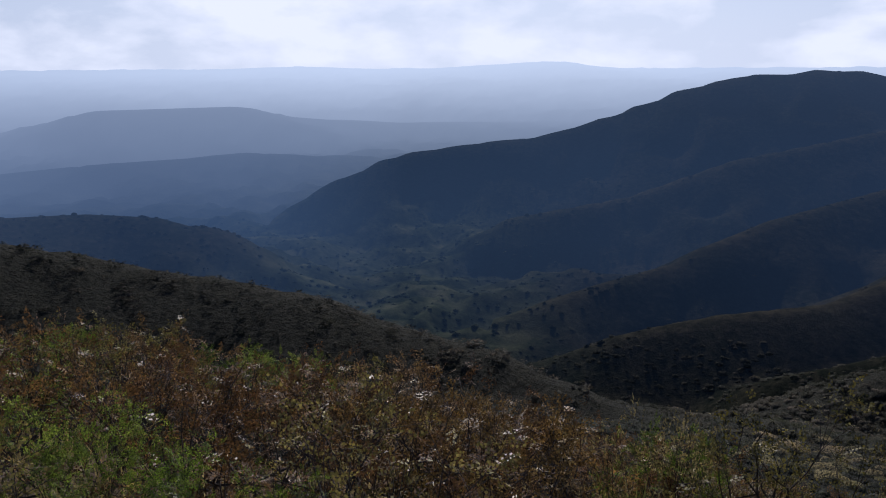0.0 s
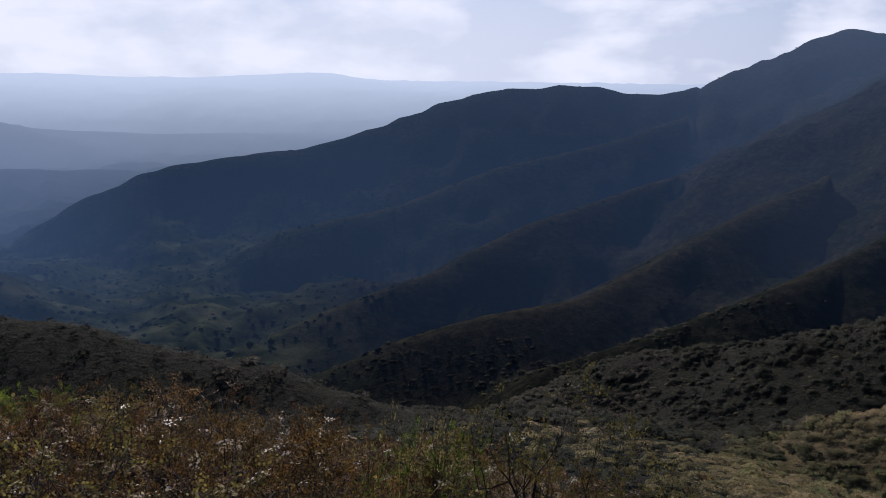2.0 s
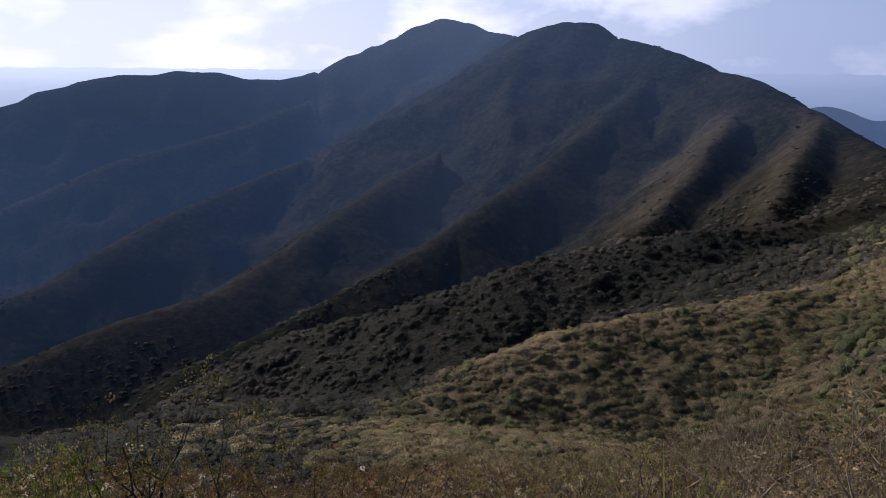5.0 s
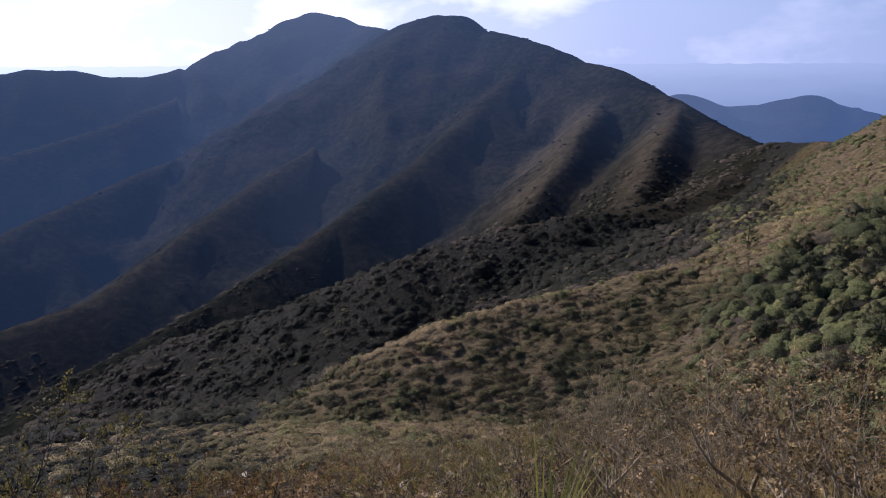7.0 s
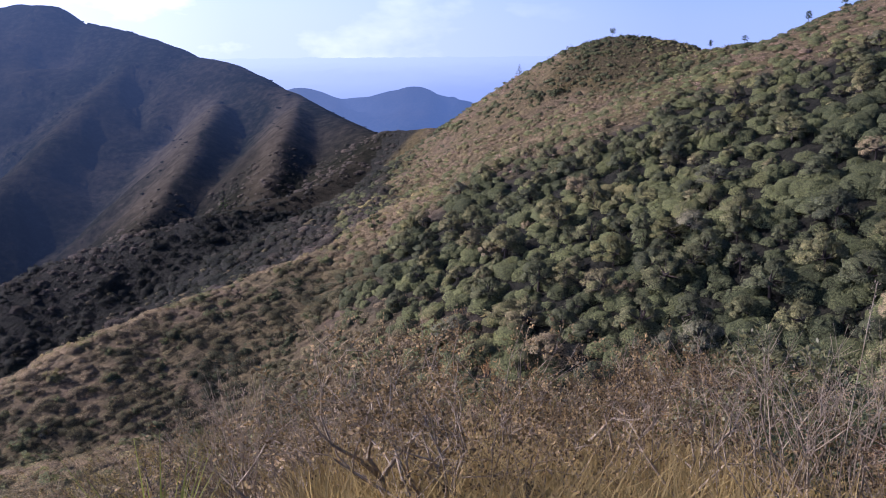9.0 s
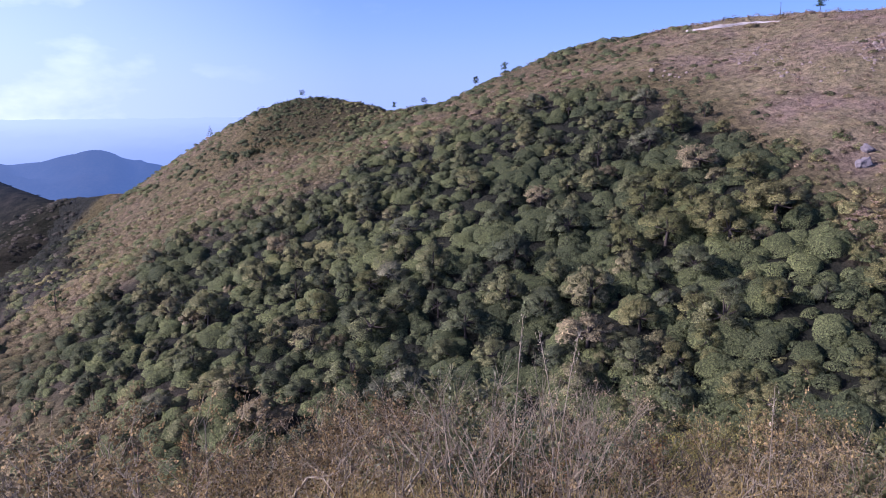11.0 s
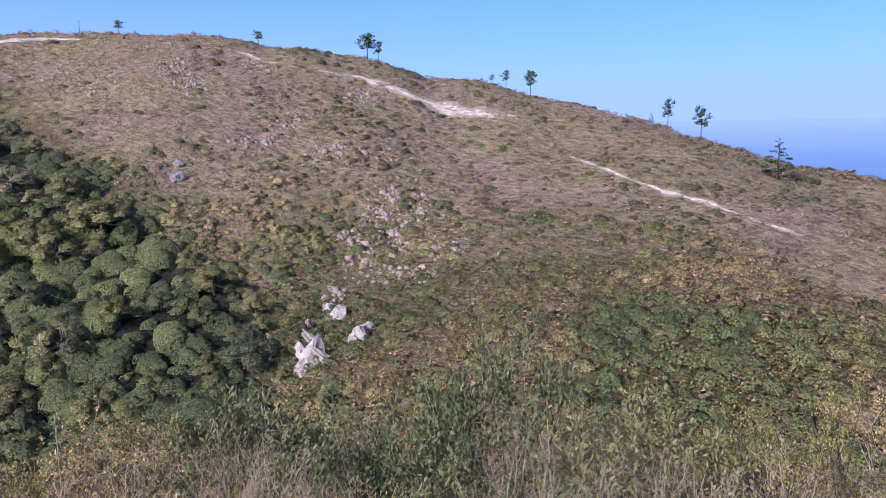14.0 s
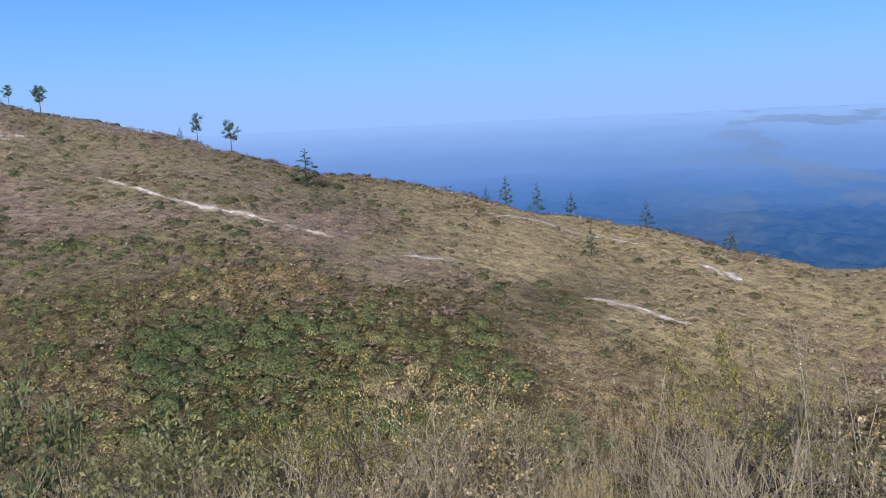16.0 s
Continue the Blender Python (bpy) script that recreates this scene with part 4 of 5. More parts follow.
# knoll flank and slope towards the valley: leaves darkened as shade again
strew_by_cover("shaded_scrub", "dark brown and olive shrubs on the shaded flank of the knoll", 650, (-48, 60), (8.5, 34), MIDDLE, lambda w, s, d: 1 + 0 * w, (0.3, 0.62), (0.7, 1.0), (0.05, 0.65), 1.5, material=SHADE_SCRUB)
strew_by_cover("lower_slope_scrub", "olive and grey-green shrubs at the foot of the sunlit slope", 2400, (28, 80), (16, 100), MOUND, lambda w, s, d: 1 - w, (0.35, 1.0), (0.6, 0.95), (0.05, 0.8), 1.4, material=GOLDEN)
strew_by_cover("near_slope_scrub", "brown and olive shrubs on the slope that falls from the knoll", 2400, (-48, 42), (24, 108), MOUND, lambda w, s, d: 1 + 0 * w, (0.4, 0.95), (0.6, 0.95), (0.0, 0.45), 1.3, material=SHADE_SCRUB)

# the far trees share the hills' painted haze
x, y = scatter(rng, 1700, (-24, 76), (425, 1330), 1.6)
size = rng.uniform(0.9, 2.4, len(x)) * (0.7 + np.hypot(x, y) / 1800)
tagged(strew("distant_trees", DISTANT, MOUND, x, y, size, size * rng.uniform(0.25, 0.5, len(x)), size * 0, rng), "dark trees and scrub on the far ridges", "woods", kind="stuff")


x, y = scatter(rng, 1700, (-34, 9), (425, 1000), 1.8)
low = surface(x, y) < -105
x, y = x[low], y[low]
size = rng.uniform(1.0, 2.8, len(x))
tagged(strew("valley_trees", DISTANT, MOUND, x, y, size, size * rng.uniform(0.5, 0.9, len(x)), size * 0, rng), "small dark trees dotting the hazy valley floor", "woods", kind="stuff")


# ---- things with parts ----
def part(name, me, parent, label=""):
    ob = new(name, me)
    ob.parent = parent
    if label:
        ob["label"] = label
    return ob


def thing(name, label, category, group=""):
    return tagged(new(name), label, category, group)


def tubes(segments, sides=3):
    """Tapered twigs: rows of start, end and the two radii."""
    seg = np.asarray(segments, float)
    p, q, r0, r1 = seg[:, 0:3], seg[:, 3:6], seg[:, 6:7], seg[:, 7:8]
    axis = unit(q - p)
    u = unit(np.cross(axis, np.where(np.abs(axis[:, 2:3]) < 0.9, [[0.0, 0.0, 1.0]], [[1.0, 0.0, 0.0]])))
    v = np.cross(axis, u)
    rings = []
    for point, radius in ((p, r0), (q, r1)):
        for k in range(sides):
            a = 2 * math.pi * k / sides
            rings.append(point + radius * (u * math.cos(a) + v * math.sin(a)))
    verts = np.stack(rings, 1)
    base = (np.arange(len(seg)) * 2 * sides)[:, None]
    faces = [base + np.array([[k, (k + 1) % sides, sides + (k + 1) % sides, sides + k]]) for k in range(sides)]
    return verts.reshape(-1, 3), np.vstack(faces)


def branch(rng, start, way, length, radius, depth, out, tips, spread=0.6, bend=0.25, lift=0.15):
    """Grow one branching stem into rows of segments."""
    steps = 2 if depth > 1 else 1
    for k in range(steps):
        way = unit(way + rng.normal(scale=bend, size=3) + [0, 0, lift])
        end = start + way * length / steps
        thin = radius * (1 - 0.22 * (k + 1))
        out.append([*start, *end, radius * (1 - 0.22 * k), thin])
        start = end
    if depth == 0:
        tips.append((start, way))
        return
    for _ in range(rng.integers(2, 4)):
        branch(rng, start, unit(way + rng.normal(scale=spread, size=3)), length * rng.uniform(0.6, 0.85), thin * 0.72, depth - 1, out, tips, spread, bend, lift)


def leaves_at(rng, tips, count, reach, length, width, upright):
    """Leaves round the twig ends."""
    places = np.array([t[0] for t in tips])
    ways = np.array([t[1] for t in tips])
    pick = rng.integers(0, len(tips), count)
    out = unit(rng.normal(size=(count, 3)) + upright * ways[pick])
    centres = places[pick] + out * rng.uniform(0.15, 1.0, (count, 1)) * reach - ways[pick] * rng.uniform(0, 1.2, (count, 1)) * reach
    normal = unit(rng.normal(size=(count, 3)) + [0, 0, 0.6])
    return leaf_quads(rng, centres, out, normal, length * rng.uniform(0.6, 1.3, count), width * rng.uniform(0.6, 1.3, count))


def shrub_meshes(seed, stems, depth, length, radius, leaves, reach, leaf, upright, leaf_stuff, bark, spread=0.6, lean=0.7):
    """Stem meshes and the foliage mesh of a shrub one metre high."""
    r = np.random.default_rng(seed)
    grown, tips = [], []
    for _ in range(stems):
        rows = []
        a = r.uniform(0, 2 * math.pi)
        start = np.array([math.cos(a) * 0.06, math.sin(a) * 0.06, -0.08])
        branch(r, start, unit(np.array([math.cos(a) * lean, math.sin(a) * lean, 1.0]) + r.normal(scale=0.2, size=3)), length, radius, depth, rows, tips, spread)
        grown.append(rows)
    top = max(t[0][2] for t in tips)
    stem = []
    for rows in grown:
        v, f = tubes(rows)
        stem.append(mesh_from("stem", v / top, f, bark, True))
    if not leaves:
        return stem, None
    v, f = leaves_at(r, tips, leaves, reach, leaf[0], leaf[1], upright)
    return stem, mesh_from("foliage", v / top, f, leaf_stuff)


HEATH_LEAF = leaf_material("heath leaves", [(0.0, (0.12, 0.062, 0.028)), (0.3, (0.20, 0.112, 0.038)), (0.55, (0.19, 0.128, 0.040)), (0.8, (0.28, 0.155, 0.05)), (1.0, (0.29, 0.22, 0.12))], 0.6, 0.32, False, 66.0, 0.40, 0.25)
DUN_LEAF = leaf_material("dull brown shrub leaves", [(0.0, (0.145, 0.102, 0.045)), (0.5, (0.235, 0.168, 0.072)), (1.0, (0.32, 0.245, 0.115))], 0.3, 0.25, False, 66.0, 0.40, 0.2)
TAN_LEAF = leaf_material("dry tan shrub leaves", [(0.0, (0.14, 0.103, 0.052)), (0.5, (0.215, 0.162, 0.085)), (1.0, (0.275, 0.215, 0.125))], 0.3, 0.25, False, 66.0, 0.40, 0.15)
OLIVE_LEAF = leaf_material("olive leaves", [(0.0, (0.13, 0.11, 0.03)), (0.4, (0.20, 0.175, 0.045)), (0.75, (0.25, 0.20, 0.058)), (1.0, (0.32, 0.255, 0.115))], 0.5, 0.36, False, 66.0, 0.40, 0.25)
GREEN_LEAF = leaf_material("fresh green leaves", [(0.0, (0.075, 0.115, 0.015)), (0.5, (0.13, 0.185, 0.022)), (1.0, (0.21, 0.26, 0.04))], 0.35, 0.5, False, 100.0, 0.45, 0.3)
BROAD_LEAF = leaf_material("leathery green leaves", [(0.0, (0.044, 0.060, 0.022)), (0.5, (0.085, 0.102, 0.036)), (0.85, (0.165, 0.155, 0.060)), (1.0, (0.29, 0.245, 0.11))], 0.5, 0.2, False, None, 0.5, 0.3)
STRAW = leaf_material("dry grass blades", [(0.0, (0.36, 0.265, 0.095)), (0.4, (0.51, 0.395, 0.155)), (0.8, (0.64, 0.515, 0.245)), (1.0, (0.34, 0.33, 0.12))], 0.3, 0.5, False)
LIME = leaf_material("green grass blades", [(0.0, (0.12, 0.15, 0.022)), (0.6, (0.25, 0.27, 0.05)), (1.0, (0.38, 0.37, 0.10))], 0.4, 0.35, False)
PLUME = leaf_material("pale seed heads", [(0.0, (0.22, 0.18, 0.12)), (1.0, (0.44, 0.38, 0.28))], 0.2, 0.3, False, 90.0, 0.5)

# ---- shrubs on the knoll, round the feet ----
FRINGE_B = [-50, -34, -24, -6, 11, 17, 29, 38, 50, 61, 64, 78, 90, 104, 112, 127, 145, 158, 165, 180, 199, 212]
FRINGE_E = [-14, -14.6, -17, -21, -24.6, -25.8, -27.5, -26.6, -25.7, -23, -20.6, -19.2, -19.2, -17.8, -20.5, -18.6, -17.5, -19.5, -17.8, -18, -16, -16]


def room(bearing, distance):
    """How high a plant may stand there before it covers the slopes behind."""
    x, y, _ = polar(bearing, distance)
    z = float(surface(np.array([x]), np.array([y]))[0])
    return EYE + distance * math.tan(radians(float(np.interp(bearing, FRINGE_B, FRINGE_E)))) - z, Vector((x, y, z))


def shrub(kind, meshes, labels, group):
    """One shrub of each mesh pair, to be copied."""
    made = []
    for stem, foliage in meshes:
        ob = thing(kind, labels, "shrub", group)
        for mesh in stem:
            part("stem", mesh, ob)
        if foliage:
            part("foliage", foliage, ob)
        made.append([ob, False])
    return made


def plant(stock, place, height, width, turn, tilt=0.0):
    """Set the stock's shrub there the first time, a copy of it afterwards."""
    ob, used = stock
    m = pose(*place, tilt, 0, turn)
    scale = (width, width, height)
    if used:
        copy = copy_thing(ob, m)
        copy.scale = scale
        return copy
    ob.matrix_world = m
    ob.scale = scale
    stock[1] = True
    return ob


r2 = np.random.default_rng(21)
heath = shrub("heath_shrub", [shrub_meshes(100 + k, 6, 3, 0.34, 0.020, 400, 0.08, (0.100, 0.068), 0.6, HEATH_LEAF, BARK) for k in range(4)],
              "brown-leaved heath shrub with bare dark lower twigs", "heath shrubs on the knoll")
olive = shrub("olive_shrub", [shrub_meshes(140 + k, 6, 3, 0.34, 0.016, 430, 0.085, (0.080, 0.042), 0.6, OLIVE_LEAF, BARK) for k in range(3)],
              "olive-green small-leaved shrub with dry twigs", "olive shrubs on the knoll")
fresh = shrub("green_shrub", [shrub_meshes(170 + k, 9, 3, 0.33, 0.007, 750, 0.09, (0.085, 0.045), 0.9, GREEN_LEAF, BARK, 0.5, 0.5) for k in range(2)],
              "bright green feathery shrub among brown heath", "green shrubs on the knoll")
broad = shrub("leathery_shrub", [shrub_meshes(190 + k, 7, 3, 0.36, 0.012, 3600, 0.085, (0.034, 0.014), 0.4, BROAD_LEAF, PALE_BARK, 0.45, 0.45) for k in range(3)],
              "shrub with upright leathery green leaves on pale stems", "leathery shrubs on the knoll")
bare = shrub("bare_shrub", [shrub_meshes(220 + k, 9, 4, 0.30, 0.019, 0, 0, (0, 0), 0, None, PALE_BARK, 0.36, 0.55) for k in range(2)],
             "leafless shrub of pale grey dry twigs", "bare shrubs on the knoll")
dun = shrub("brown_shrub", [shrub_meshes(280 + k, 7, 3, 0.33, 0.012, 1000, 0.09, (0.052, 0.028), 0.7, DUN_LEAF, PALE_BARK, 0.45, 0.6) for k in range(2)],
            "dull brown shrub with fine grey twigs", "brown shrubs on the knoll")
tan = shrub("tan_shrub", [shrub_meshes(260 + k, 7, 3, 0.33, 0.013, 1000, 0.09, (0.052, 0.028), 0.8, TAN_LEAF, PALE_BARK, 0.5, 0.55) for k in range(2)],
            "dry shrub with small straw-coloured leaves on grey stems", "tan shrubs on the knoll")
gnarled = shrub("gnarled_shrub", [shrub_meshes(330 + k, 4, 4, 0.30, 0.026, 560, 0.075, (0.080, 0.043), 0.8, OLIVE_LEAF, BARK, 0.62, 0.75) for k in range(2)],
                "gnarled shrub with crooked dark stems and olive leaf tufts", "gnarled shrubs on the knoll")
crooked = shrub("crooked_shrub", [shrub_meshes(340 + k, 5, 4, 0.30, 0.022, 1200, 0.08, (0.050, 0.028), 0.7, DUN_LEAF, PALE_BARK, 0.62, 0.85) for k in range(2)],
                "wide brown shrub with crooked grey branches and small leaves", "crooked shrubs on the knoll")
plumed = shrub("plumed_shrub", [shrub_meshes(240 + k, 5, 3, 0.34, 0.010, 420, 0.06, (0.05, 0.035), 0.8, PLUME, PALE_BARK, 0.45, 0.35) for k in range(2)],
               "dry shrub with pale fluffy seed heads", "plumed shrubs on the knoll")


FEATURES = [(55.5, 3.4), (52.5, 3.7), (9.5, 4.6), (99, 3.8)]


def stand(stock, bearing, distance, elevation, width):
    """A shrub on the ground whose top shows at that elevation from the eye."""
    FEATURES.append((bearing, distance))
    _, place = room(bearing, distance)
    height = EYE + (distance - 0.42) * math.tan(radians(elevation)) - place.z
    plant(stock, place, max(0.35, height), width, r2.uniform(0, 360), r2.uniform(-5, 5))


# those that stand out
stand(fresh[0], -29.5, 4.2, -20.6, 0.75)
stand(fresh[1], -25, 3.5, -26.0, 0.7)
stand(fresh[0], -20, 3.1, -27.0, 0.7)
stand(fresh[1], 12.0, 5.2, -25.0, 0.6)
stand(gnarled[0], 17.4, 4.8, -22.0, 1.25)
stand(olive[1], 9.2, 4.9, -23.6, 0.8)
stand(gnarled[1], 22.6, 5.0, -26.3, 0.8)
stand(plumed[0], 15.2, 5.4, -25.0, 0.6)
stand(heath[1], 28.5, 5.0, -28.0, 0.9)
stand(plumed[1], 65.3, 5.2, -21.5, 0.8)
stand(bare[0], 61, 5.0, -21.2, 0.7)
stand(crooked[0], 71.5, 4.3, -18.6, 1.5)
stand(crooked[1], 81.2, 4.9, -19.0, 1.3)
stand(crooked[0], 86.4, 5.2, -19.1, 1.2)
stand(bare[0], 100.6, 4.3, -18.0, 1.2)
stand(bare[1], 102.4, 4.6, -17.6, 1.1)
stand(crooked[1], 92.8, 4.6, -21.0, 1.2)
stand(dun[1], 76.5, 4.4, -20.5, 1.2)
stand(broad[0], 146.0, 4.8, -15.4, 0.85)
stand(bare[1], 146.4, 4.4, -20.5, 0.7)
stand(broad[1], 138.8, 4.9, -18.4, 1.0)
stand(broad[2], 129.0, 4.9, -18.0, 0.85)
stand(broad[0], 133.4, 5.4, -20.5, 0.8)
stand(crooked[0], 117.6, 4.8, -19.4, 1.1)
stand(broad[2], 155.0, 4.6, -19.6, 1.0)
stand(bare[0], 167.0, 4.5, -21.0, 0.8)
stand(olive[2], 166.6, 4.8, -17.2, 0.9)
stand(dun[1], 175.2, 5.0, -17.6, 1.4)
stand(tan[1], 161, 3.8, -24.0, 1.0)
stand(bare[1], 150.5, 3.9, -23.5, 0.7)
stand(bare[0], 133.5, 4.0, -24.0, 0.6)
stand(bare[0], 158.5, 4.0, -21.5, 0.8)
stand(bare[1], 184.5, 4.2, -21.0, 0.9)
stand(bare[0], 188.5, 4.8, -19.0, 0.7)
stand(bare[1], 203.5, 4.2, -20.0, 0.9)
stand(tan[0], 171.0, 4.2, -20.5, 0.9)
stand(tan[1], 180.5, 4.4, -20.0, 0.9)
stand(bare[0], 124.5, 4.2, -21.0, 0.8)
stand(gnarled[1], 193.6, 5.2, -15.7, 0.9)
stand(bare[1], 192.0, 4.6, -19.0, 1.0)
stand(bare[0], 198.0, 4.0, -22.5, 1.0)
stand(plumed[0], 198.0, 5.0, -14.5, 0.3)
stand(plumed[1], 202.4, 5.2, -17.8, 0.8)

taken = []
# the outermost shrubs, which reach the rim of the view over the knoll
b = -45.0
while b < 209:
    d = r2.uniform(3.4, 5.6)
    high, place = room(b, d)
    if high > 0.3 and not any(abs(b - fb) < 3.5 for fb, _ in FEATURES):
        kinds = (heath, heath, heath, olive if b > 2 else heath) if b < 40 else (olive, crooked, tan, dun) if b < 92 else (olive, dun, tan, tan) if b < 114 else (dun, dun, broad, tan)
        stock = kinds[r2.integers(0, 4)]
        plant(stock[r2.integers(0, len(stock))], place, high * r2.uniform(0.92, 1.06), min(1.3, high) * r2.uniform(0.9, 1.2), r2.uniform(0, 360), r2.uniform(-6, 6))
        taken.append(place)
    b += r2.uniform(3.0, 6.5)
tries = 0
while len(taken) < 240 and tries < 12000:
    tries += 1
    b = r2.uniform(-46, 210)
    d = 2.3 + 9.5 * r2.uniform(0, 1) ** 1.2
    high, place = room(b, d)
    if high < 0.25:
        continue
    if any((place - q).length < 0.40 + 0.05 * d for q in taken):
        continue
    if any(abs(b - fb) < 6.5 and d < fd + 0.5 for fb, fd in FEATURES):
        continue
    taken.append(place)
    height = min(high, r2.uniform(0.8, 1.35)) * r2.uniform(0.82, 1.03)
    dry_side = b > 92
    mixed = b > 44
    chance = r2.uniform(0, 1)
    if dry_side and chance < 0.12 and d > 3.8:
        stock = broad[r2.integers(0, 3)]
    elif dry_side and 0.2 < chance < 0.31:
        stock = bare[r2.integers(0, 2)]
    elif chance < (0.48 if dry_side else 0.40 if b > 40 else 0.2):
        stock = olive[r2.integers(0, 3)]
    elif chance < 0.66 and not dry_side and b < -12:
        stock = fresh[r2.integers(0, 2)] if chance > 0.60 else heath[r2.integers(0, 4)]
    elif mixed and chance < 0.80:
        stock = tan[r2.integers(0, 2)]
    elif mixed and chance < 0.93:
        stock = dun[r2.integers(0, 2)]
    else:
        stock = heath[r2.integers(0, 4)]
    plant(stock, place, height, max(0.5, height) * r2.uniform(0.9, 1.25), r2.uniform(0, 360), r2.uniform(-6, 6))


# ---- grass ----
def tuft(r, blades, height, spread, width):
    """A tuft of bent blades, each of two quads."""
    a = r.uniform(0, 2 * math.pi, blades)
    out = np.stack([np.cos(a), np.sin(a), np.zeros(blades)], 1)
    base = out * r.uniform(0, 0.25, (blades, 1)) * spread
    h = height * r.uniform(0.5, 1.0, (blades, 1))
    reach = spread * r.uniform(0.15, 1.0, (blades, 1))
    middle = base + out * reach * 0.35 + np.array([0, 0, 1.0]) * h * 0.62
    tip = base + out * reach + np.array([0, 0, 1.0]) * h * r.uniform(0.75, 1.0, (blades, 1))
    side = np.stack([-np.sin(a), np.cos(a), np.zeros(blades)], 1) * width * 0.5
    verts = np.stack([base - side, base + side, middle + side * 0.8, middle - side * 0.8, tip + side * 0.15, tip - side * 0.15], 1).reshape(-1, 3)
    k = (np.arange(blades) * 6)[:, None]
    return verts, np.vstack([k + np.array([[0, 1, 2, 3]]), k + np.array([[3, 2, 4, 5]])])


def grass(name, label, count, bearings, distances, size, material, seed, blades=10, width=0.011):
    r = np.random.default_rng(seed)
    x, y = scatter(r, count, bearings, distances, 1.5)
    z = surface(x, y)
    verts, faces, base = [], [], 0
    for px, py, pz in zip(x, y, z):
        v, f = tuft(r, blades, r.uniform(*size), r.uniform(0.2, 0.75), width)
        verts.append(v + [px, py, pz - 0.02])
        faces.append(f + base)
        base += len(v)
    return tagged(new(name, mesh_from(name, np.vstack(verts), np.vstack(faces), material)), label, "grass", kind="stuff")


grass("dry_grass", "straw-coloured dry grass between the shrubs", 900, (-46, 210), (1.6, 13), (0.2, 0.6), STRAW, 31)
grass("straw_grass", "dense straw-yellow grass between brown shrubs", 1750, (64, 128), (2.2, 5.8), (0.32, 0.82), STRAW, 33, 16, 0.0075)
grass("tall_dry_grass", "tall bent straw grass on the sunny side of the knoll", 480, (112, 210), (2.4, 8), (0.4, 0.85), STRAW, 32, 14, 0.009)


def grass_clump(place_bearing, distance, size, label):
    r = np.random.default_rng(int(place_bearing * 10) + 5)
    _, place = room(place_bearing, distance)
    v, f = tuft(r, 90, size, 0.32, 0.012)
    ob = tagged(new("grass_clump", mesh_from("grass_clump", v, f, LIME)), label, "grass", "green grass clumps")
    ob.location = place


grass_clump(54.4, 3.3, 1.05, "yellow-green clump of upright grass among heath")
grass_clump(52.5, 3.9, 0.6, "yellow-green clump of upright grass among heath")
grass_clump(9.5, 4.6, 0.8, "yellow-green clump of upright grass among heath")
grass_clump(99, 6.0, 0.6, "yellow-green clump of upright grass among heath")


def grass_stalk(bearing, distance, elevation, head):
    """One tall dry stalk with a feathery seed head."""
    r = np.random.default_rng(int(bearing * 10))
    _, place = room(bearing, distance)
    height = EYE + (distance - 0.42) * math.tan(radians(elevation)) - place.z
    ob = thing("grass_stalk", "tall dry grass stalk with a pale seed head", "grass", "tall grass stalks")
    ob.location = place
    lean = r.uniform(-0.16, 0.16, 2)
    bend = [np.array([lean[0] * q * q, lean[1] * q * q, q]) * height for q in (-0.03, 0.3, 0.6, 0.85, 1.0)]
    v, f = tubes([[*p, *q, 0.0026, 0.0018] for p, q in zip(bend, bend[1:])], 4)
    part("stem", mesh_from("stem", v, f, PALE_BARK, True), ob)
    q = np.sort(r.uniform(0.0, 1.0, 60))
    centres = bend[-1] - (bend[-1] - bend[-3]) * q[:, None] * head + r.normal(scale=0.010, size=(60, 3))
    way = unit(bend[-1] - bend[-3] + r.normal(scale=0.35 * height, size=(60, 3)) * 0.5)
    v, f = leaf_quads(r, centres, way, unit(r.normal(size=(60, 3))), r.uniform(0.015, 0.035, 60), r.uniform(0.004, 0.009, 60))
    part("seed_head", mesh_from("seed_head", v, f, PLUME), ob)


for b, d, e, head in ((99.8, 4.1, -14.8, 0.4), (102.4, 3.9, -15.2, 0.35), (104.0, 4.4, -16.0, 0.4), (116.8, 4.4, -18.2, 0.4), (197.6, 4.5, -14.3, 0.5), (200.6, 4.7, -15.6, 0.6), (203.2, 4.4, -16.6, 0.6), (187.0, 4.6, -18.0, 0.5), (61.8, 4.6, -21.6, 0.4)):
    grass_stalk(b, d, e, head)


